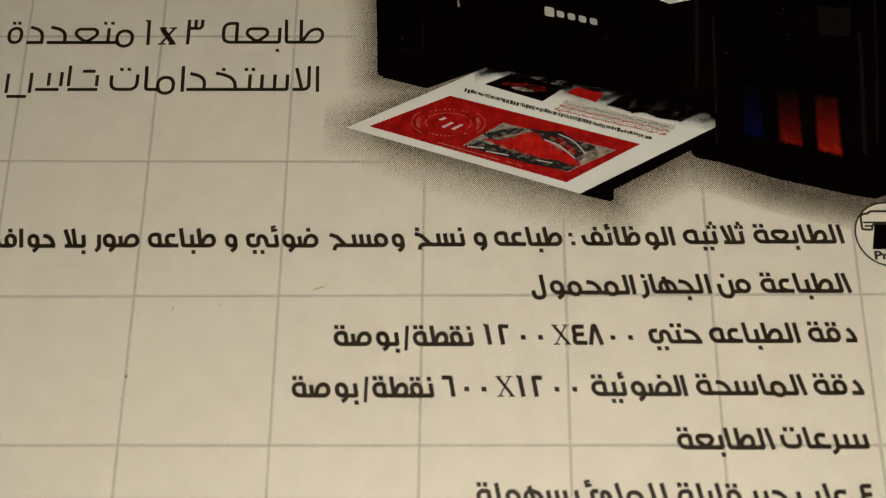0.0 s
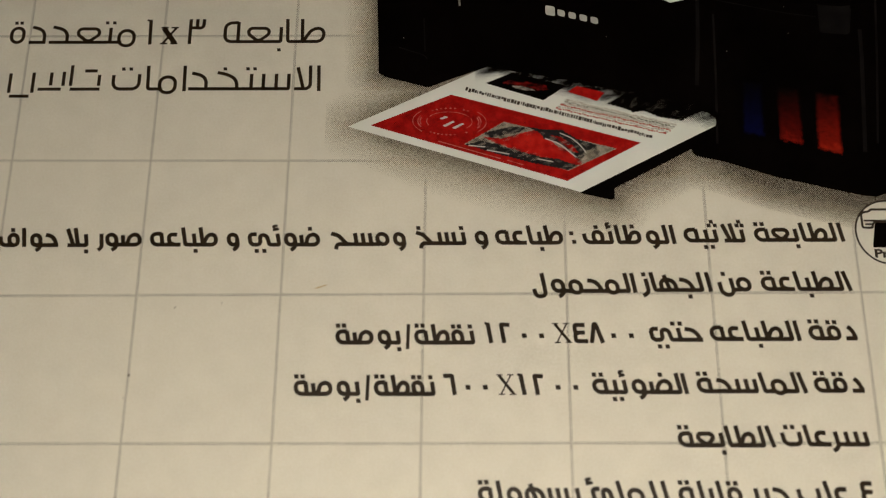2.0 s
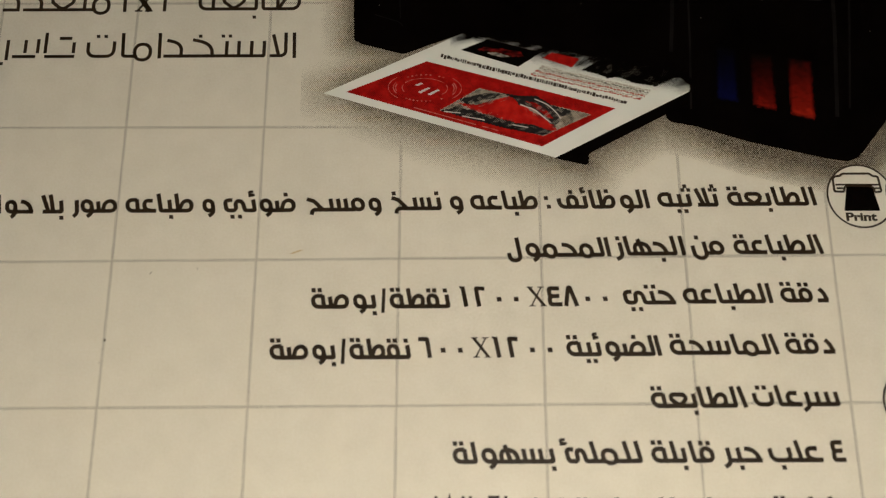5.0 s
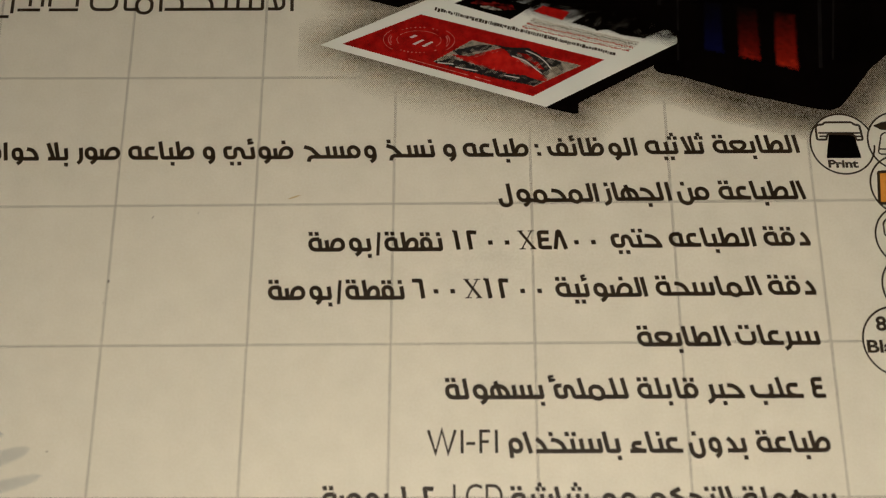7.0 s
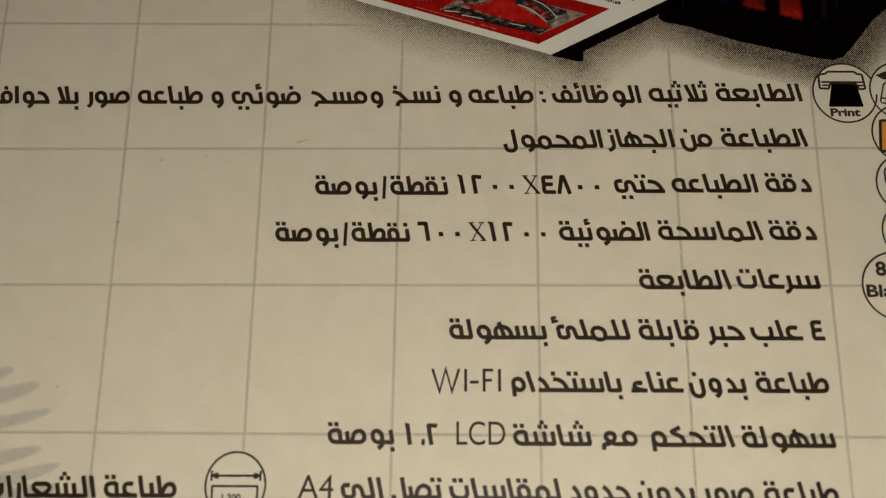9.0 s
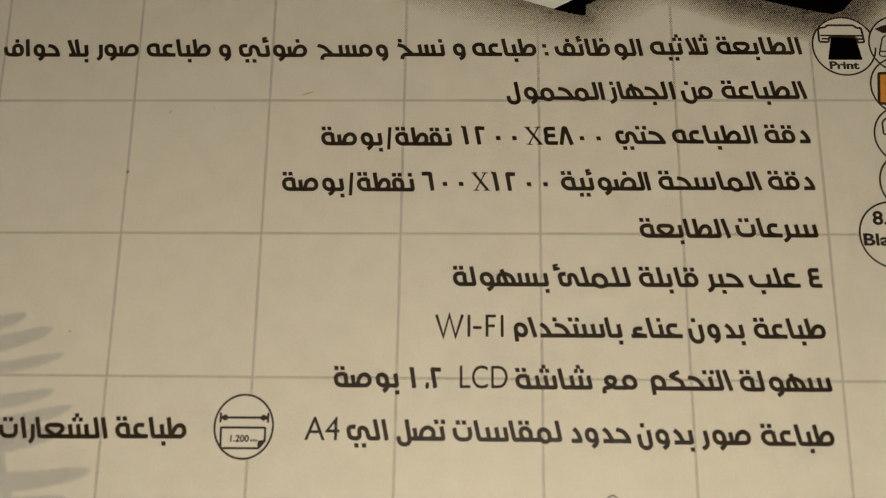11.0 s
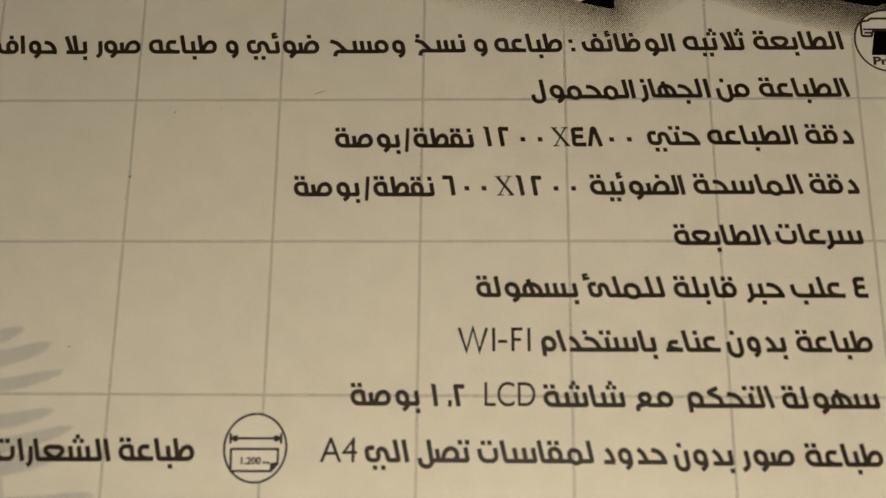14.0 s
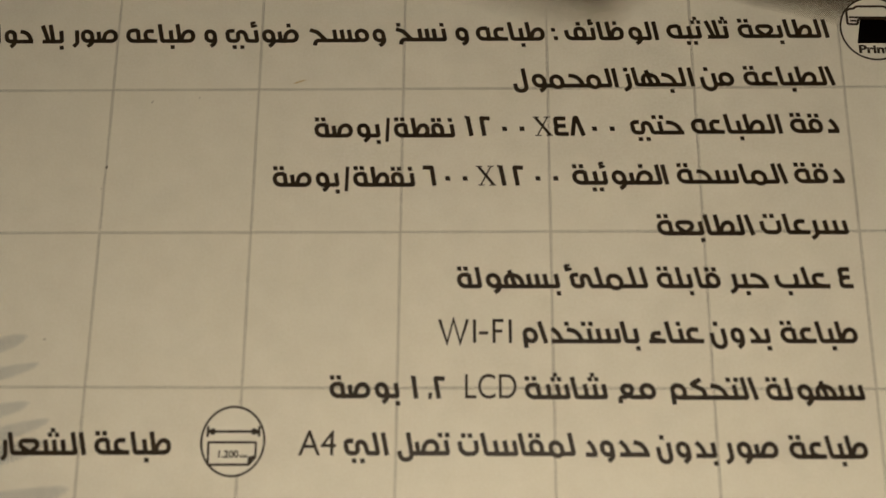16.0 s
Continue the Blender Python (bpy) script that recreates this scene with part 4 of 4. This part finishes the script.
text_line(("علب", -11.8, [(103.17, 114.12)]), ("حبر", -11.8, [(94.39, 102.1)]), ("قابلة", -11.8, [(79.97, 87.3), (87.41, 92.86)]), ("للملئ", -11.8, [(61.88, 78.5)]), ("بسهولة", -11.8, [(40.75, 45.93), (46.37, 61.24)]))
text_line(("طباعة", -22.6, [(103.31, 110.43), (110.18, 118.62)]), ("بدون", -22.6, [(89.73, 93.46), (93.69, 96.7), (97.39, 101.62)]), ("عناء", -22.6, [(78.04, 81.33), (81.02, 88.71)]), ("باستخدام", -22.6, [(53.42, 56.78), (56.39, 58.6), (58.91, 72.7), (72.39, 76.26)]))
text_line(("سهولة", -33.5, [(99.64, 104.99), (105.58, 118.69)]), ("التحكم", -33.4, [(81.35, 96.63), (96.08, 98.66)]), ("مع", -33.3, [(71.47, 79.08)]), ("شاشة", -33.3, [(53.61, 62.56), (62.4, 69.71)]), ("بوصة", -33.1, [(16.3, 24.49), (24.96, 29.97)]))
text_line(("طباعة", -44.35, [(103.12, 110.3), (110.0, 118.28)]), ("صور", -44.25, [(91.21, 93.03), (93.29, 101.48)]), ("بدون", -44.2, [(78.21, 81.65), (81.83, 85.03), (85.52, 89.79)]), ("حدود", -44.0, [(65.04, 67.36), (67.55, 70.69), (71.19, 77.06)]), ("لمقاسات", -43.85, [(40.85, 45.16), (45.08, 52.43), (52.19, 63.23)]), ("تصل", -43.75, [(29.5, 39.56)]), ("الي", -43.75, [(19.27, 26.41), (26.36, 28.08)]))
text_line(("طباعة", -43.6, [(-27.78, -20.85), (-21.05, -12.88)]), ("الشعارات", -43.7, [(-51.43, -47.19), (-47.29, -45.39), (-45.11, -43.78), (-44.24, -30.57), (-30.76, -28.91)]))
word_print(":", [(60.82, 62.27)], 40.9, H, W, carton, True, 0.15)
word_print("١٢٠٠X٤٨٠٠", [(42.47, 44.42), (45.56, 47.77), (50.2, 51.32), (53.76, 54.88), (56.54, 60.55), (60.64, 63.88), (64.17, 67.33), (68.58, 69.7), (72.21, 73.33)], 19.8, H, W, carton, True, 0.1)
word_print("٦٠٠X١٢٠٠", [(34.07, 36.9), (38.57, 39.69), (42.08, 43.2), (44.85, 48.85), (49.01, 51.01), (52.18, 54.36), (56.78, 57.9), (60.37, 61.49)], 9.2, H, W, carton, True, 0.1)
word_print("٤", [(115.7, 118.67)], -11.8, H, W, carton, True, 0.1)
word_print("١،٢", [(31.91, 33.51), (35.21, 36.23), (36.32, 38.53)], -33.2, H, W, carton, True, 0.1)
wifi = [[(0, 1), (0.105, 0), (0.195, 1), (0.285, 0), (0.39, 1)], [(0.485, 0), (0.485, 1)], [(0.545, 0.42), (0.675, 0.42)], [(0.755, 0), (0.755, 0.95), (0.89, 0.95)], [(0.755, 0.5), (0.87, 0.5)], [(0.98, 0), (0.98, 1)]]
strokes("printed_word", [(0, False, [(37.5 + 14.0 * a, -22.5 + 4.6 * b) for a, b in line]) for line in wifi], 0.6, 5, ink_mat, carton)
latin("LCD", 42.4, 52.25, -33.1, 4.65, carton)
latin("A4", 10.9, 18.0, -43.7, 4.65, carton)
# the heading, in a lighter weight
H2, W2 = 6.15, 0.126
word_print("طابعه", [(-16.09, -2.54), (-1.95, 7.2)], 88.7, H2, W2, carton, False, 0.0)
word_print("٣", [(-24.09, -20.25)], 88.7, H2, W2, carton, True, 0.0)
word_print("x", [(-30.38, -26.37)], 88.6, H2, W2, carton, True, 0.0)
word_print("١", [(-33.82, -32.3)], 88.6, H2, W2, carton, True, 0.0)
word_print("متعددة", [(-64.83, -61.31), (-60.33, -56.5), (-55.74, -36.01)], 88.6, H2, W2, carton, False, 0.0)
word_print("الاستخدامات", [(-40.39, -33.81), (-32.74, -25.64), (-24.6, -23.44), (-23.03, -0.21), (0.69, 4.67), (5.63, 6.63)], 76.9, H2, W2, carton, False, 0.0)
# the maker's name, as plain bars
for x0, x1, y0, y1 in [(-63.0, -58.6, 75.2, 75.95), (-56.8, -51.6, 76.9, 77.65), (-49.6, -42.9, 76.9, 77.65), (-63.6, -62.85, 76.4, 81.2), (-58.4, -57.65, 76.4, 81.4), (-54.4, -53.65, 78.2, 81.4), (-51.6, -50.85, 78.1, 81.6), (-49.9, -49.15, 78.1, 83.2), (-43.6, -42.85, 78.1, 80.8), (-46.6, -43.8, 81.4, 82.15)]:
    flat("name_bar", [[(x0, y0), (x1, y0), (x1, y1), (x0, y1)]], 5, ink_mat, carton)

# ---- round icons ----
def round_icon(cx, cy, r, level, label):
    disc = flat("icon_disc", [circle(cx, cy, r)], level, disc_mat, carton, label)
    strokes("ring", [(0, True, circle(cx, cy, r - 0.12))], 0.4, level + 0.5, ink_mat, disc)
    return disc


icon = round_icon(128.65, 43.65, 7.15, 3.4, "round print icon with a black sheet leaving a printer")
strokes("icon_printer", [(0.35, True, [(123.2, 44.7), (123.2, 47.8), (123.9, 48.2), (124.8, 48.2), (125.3, 48.75), (131.3, 48.75), (131.8, 48.15), (132.9, 48.1), (133.3, 44.6), (131.8, 44.5), (131.8, 45.4), (130.9, 45.9), (126.0, 46.0), (125.4, 45.5), (125.3, 44.6)])], 0.5, 4.2, ink_mat, icon)
strokes("icon_slot", [(0, False, [(123.6, 46.25), (132.9, 46.2)]), (0, False, [(123.8, 45.45), (125.2, 45.45)]), (0, False, [(131.6, 45.4), (133.0, 45.4)])], 0.42, 4.4, ink_mat, icon)
flat("icon_sheet", [rounded([(126.0, 46.2), (131.4, 46.2), (132.5, 40.3), (124.8, 40.3)], 0.3, True)], 4.6, body_mat, icon)
latin("Print", 125.0, 131.6, 38.15, 1.8, icon, 4.6, 0.042, "caption")

icon = round_icon(141.2, 44.2, 7.0, 4.8, "round icon with a scanner outline, partly covered")
flat("icon_lid", [[(135.9, 47.9), (138.0, 48.8), (141.5, 49.2), (146, 48.6), (146, 47.2), (140, 46.8), (137.6, 46.9)]], 5.8, ink_mat, icon)
strokes("icon_body", [(0.8, True, [(137.6, 46.2), (145, 46.2), (146, 41.0), (136.2, 41.2)]), (0.3, False, [(136.4, 42.4), (146, 42.2)])], 0.35, 5.8, ink_mat, icon)
icon = round_icon(140.5, 34.0, 7.0, 6.2, "round icon with an orange picture frame")
flat("icon_frame", [[(135.7, 37.0), (145.5, 37.6), (145, 29.0), (135.0, 29.9)]], 7.2, orange_mat, icon)
strokes("icon_frame_edge", [(0.2, True, [(135.7, 37.0), (145.5, 37.6), (145, 29.0), (135.0, 29.9)])], 0.65, 7.6, ink_mat, icon)
flat("icon_view", [[(137.2, 35.0), (144, 35.4), (143.6, 30.6), (136.9, 30.2)]], 7.6, green_mat, icon)
strokes("icon_view_edge", [(0.2, True, [(137.2, 35.0), (144, 35.4), (143.6, 30.6), (136.9, 30.2)])], 0.3, 8.2, ink_mat, icon)
icon = round_icon(140.1, 22.4, 7.0, 4.8, "round icon with a small device outline")
strokes("icon_device", [(0.4, True, [(135.2, 25.4), (136.0, 26.3), (137.2, 26.8), (144, 26.6), (144, 22.8), (135.2, 22.6)]), (0.2, False, [(136, 24.6), (143, 24.6)]), (0.2, False, [(136, 23.7), (143, 23.7)])], 0.4, 5.8, ink_mat, icon)
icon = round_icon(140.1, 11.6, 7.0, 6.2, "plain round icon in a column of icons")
icon = round_icon(134.9, -0.2, 7.4, 7.6, "round icon giving the black print speed")
latin("8.", 130.7, 133.9, 2.1, 3.0, icon, 8.8, 0.03, "figure")
latin("Bla", 128.3, 133.9, -2.5, 2.6, icon, 8.8, 0.03, "caption")

# the banner icon
disc = flat("icon_disc", [circle(-1.5, -41.1, 6.0, ry=6.45)], 3, disc_mat, carton, "round banner icon with a width arrow")
strokes("ring", [(0, True, circle(-1.5, -41.1, 5.95, ry=6.4))], 0.42, 3.5, ink_mat, disc)
strokes("width_arrow", [(0, False, [(-6.2, -39.3), (3.3, -39.3)]), (0, False, [(-6.3, -38.3), (-6.3, -40.3)]), (0, False, [(3.4, -38.3), (3.4, -40.3)]), (0, False, [(-5.2, -38.8), (-6.1, -39.3), (-5.2, -39.8)]), (0, False, [(2.3, -38.8), (3.2, -39.3), (2.3, -39.8)])], 0.46, 4.0, ink_mat, disc)
for tip in ([(-6.1, -39.3), (-4.9, -38.7), (-4.9, -39.9)], [(3.2, -39.3), (2.0, -39.9), (2.0, -38.7)]):
    flat("arrowhead", [tip], 4.4, ink_mat, disc)
flat("folded_corner", [[(1.7, -45.3), (2.9, -44.0), (2.5, -43.7), (1.8, -43.9)]], 4.4, ink_mat, disc)
strokes("banner", [(0.1, True, [(-6.1, -41.3), (2.9, -41.3), (2.9, -44.0), (1.7, -45.4), (-6.0, -45.4)]), (0.1, False, [(1.7, -45.4), (1.7, -44.1), (2.9, -44.0)])], 0.44, 4.0, ink_mat, disc)
latin("1,200", -4.1, -0.3, -44.1, 1.35, disc, 4.0, 0.03, "figure")
for k in range(3):
    flat("unit_bar", [[(0.0 + 0.5 * k, -44.1), (0.35 + 0.5 * k, -44.1), (0.35 + 0.5 * k, -43.6), (0.0 + 0.5 * k, -43.6)]], 4.0, ink_mat, disc)

# the scalloped seal
SEAL = (72.9, -64.6)
scallop = lambda a: 9.0 + 1.45 * (0.5 + 0.5 * math.cos(14 * a)) ** 0.85
wave = [(SEAL[0] + scallop(a) * math.sin(a), SEAL[1] + scallop(a) * math.cos(a)) for a in [i * math.tau / 280 for i in range(280)]]
seal = flat("seal", [wave[::-1]], 2.6, seal_mat, carton, "grey scalloped seal with a dark centre")
strokes("seal_edge", [(0, True, wave)], 0.3, 3, grey_mat, seal)
strokes("seal_ring", [(0, True, circle(*SEAL, 8.75))], 0.2, 3, grey_mat, seal)
flat("seal_centre", [circle(*SEAL, 8.15)], 3.4, body_mat, seal)

# specks and fibres caught on the paper
for k, (x, y, w, h, turn, m) in enumerate([(8.5, 31.75, 3.0, 0.35, 18, fibre_mat), (-29.9, 13.2, 0.45, 0.7, 0, ink_mat), (-21.7, 27.3, 0.9, 0.25, 50, line_mat), (-39.0, -21.8, 0.7, 0.3, 10, line_mat), (-12, 28.2, 0.6, 0.2, 70, line_mat), (-30.6, 8.6, 0.3, 0.5, 20, line_mat)]):
    c, s = math.cos(radians(turn)), math.sin(radians(turn))
    pts = [(w / 2, 0), (w / 4, h / 2), (-w / 4, h * 0.4), (-w / 2, 0), (-w / 4, -h / 2), (w / 4, -h * 0.35)]
    flat("speck", [[(x + c * a - s * b, y + s * a + c * b) for a, b in pts]], 6, m, carton)
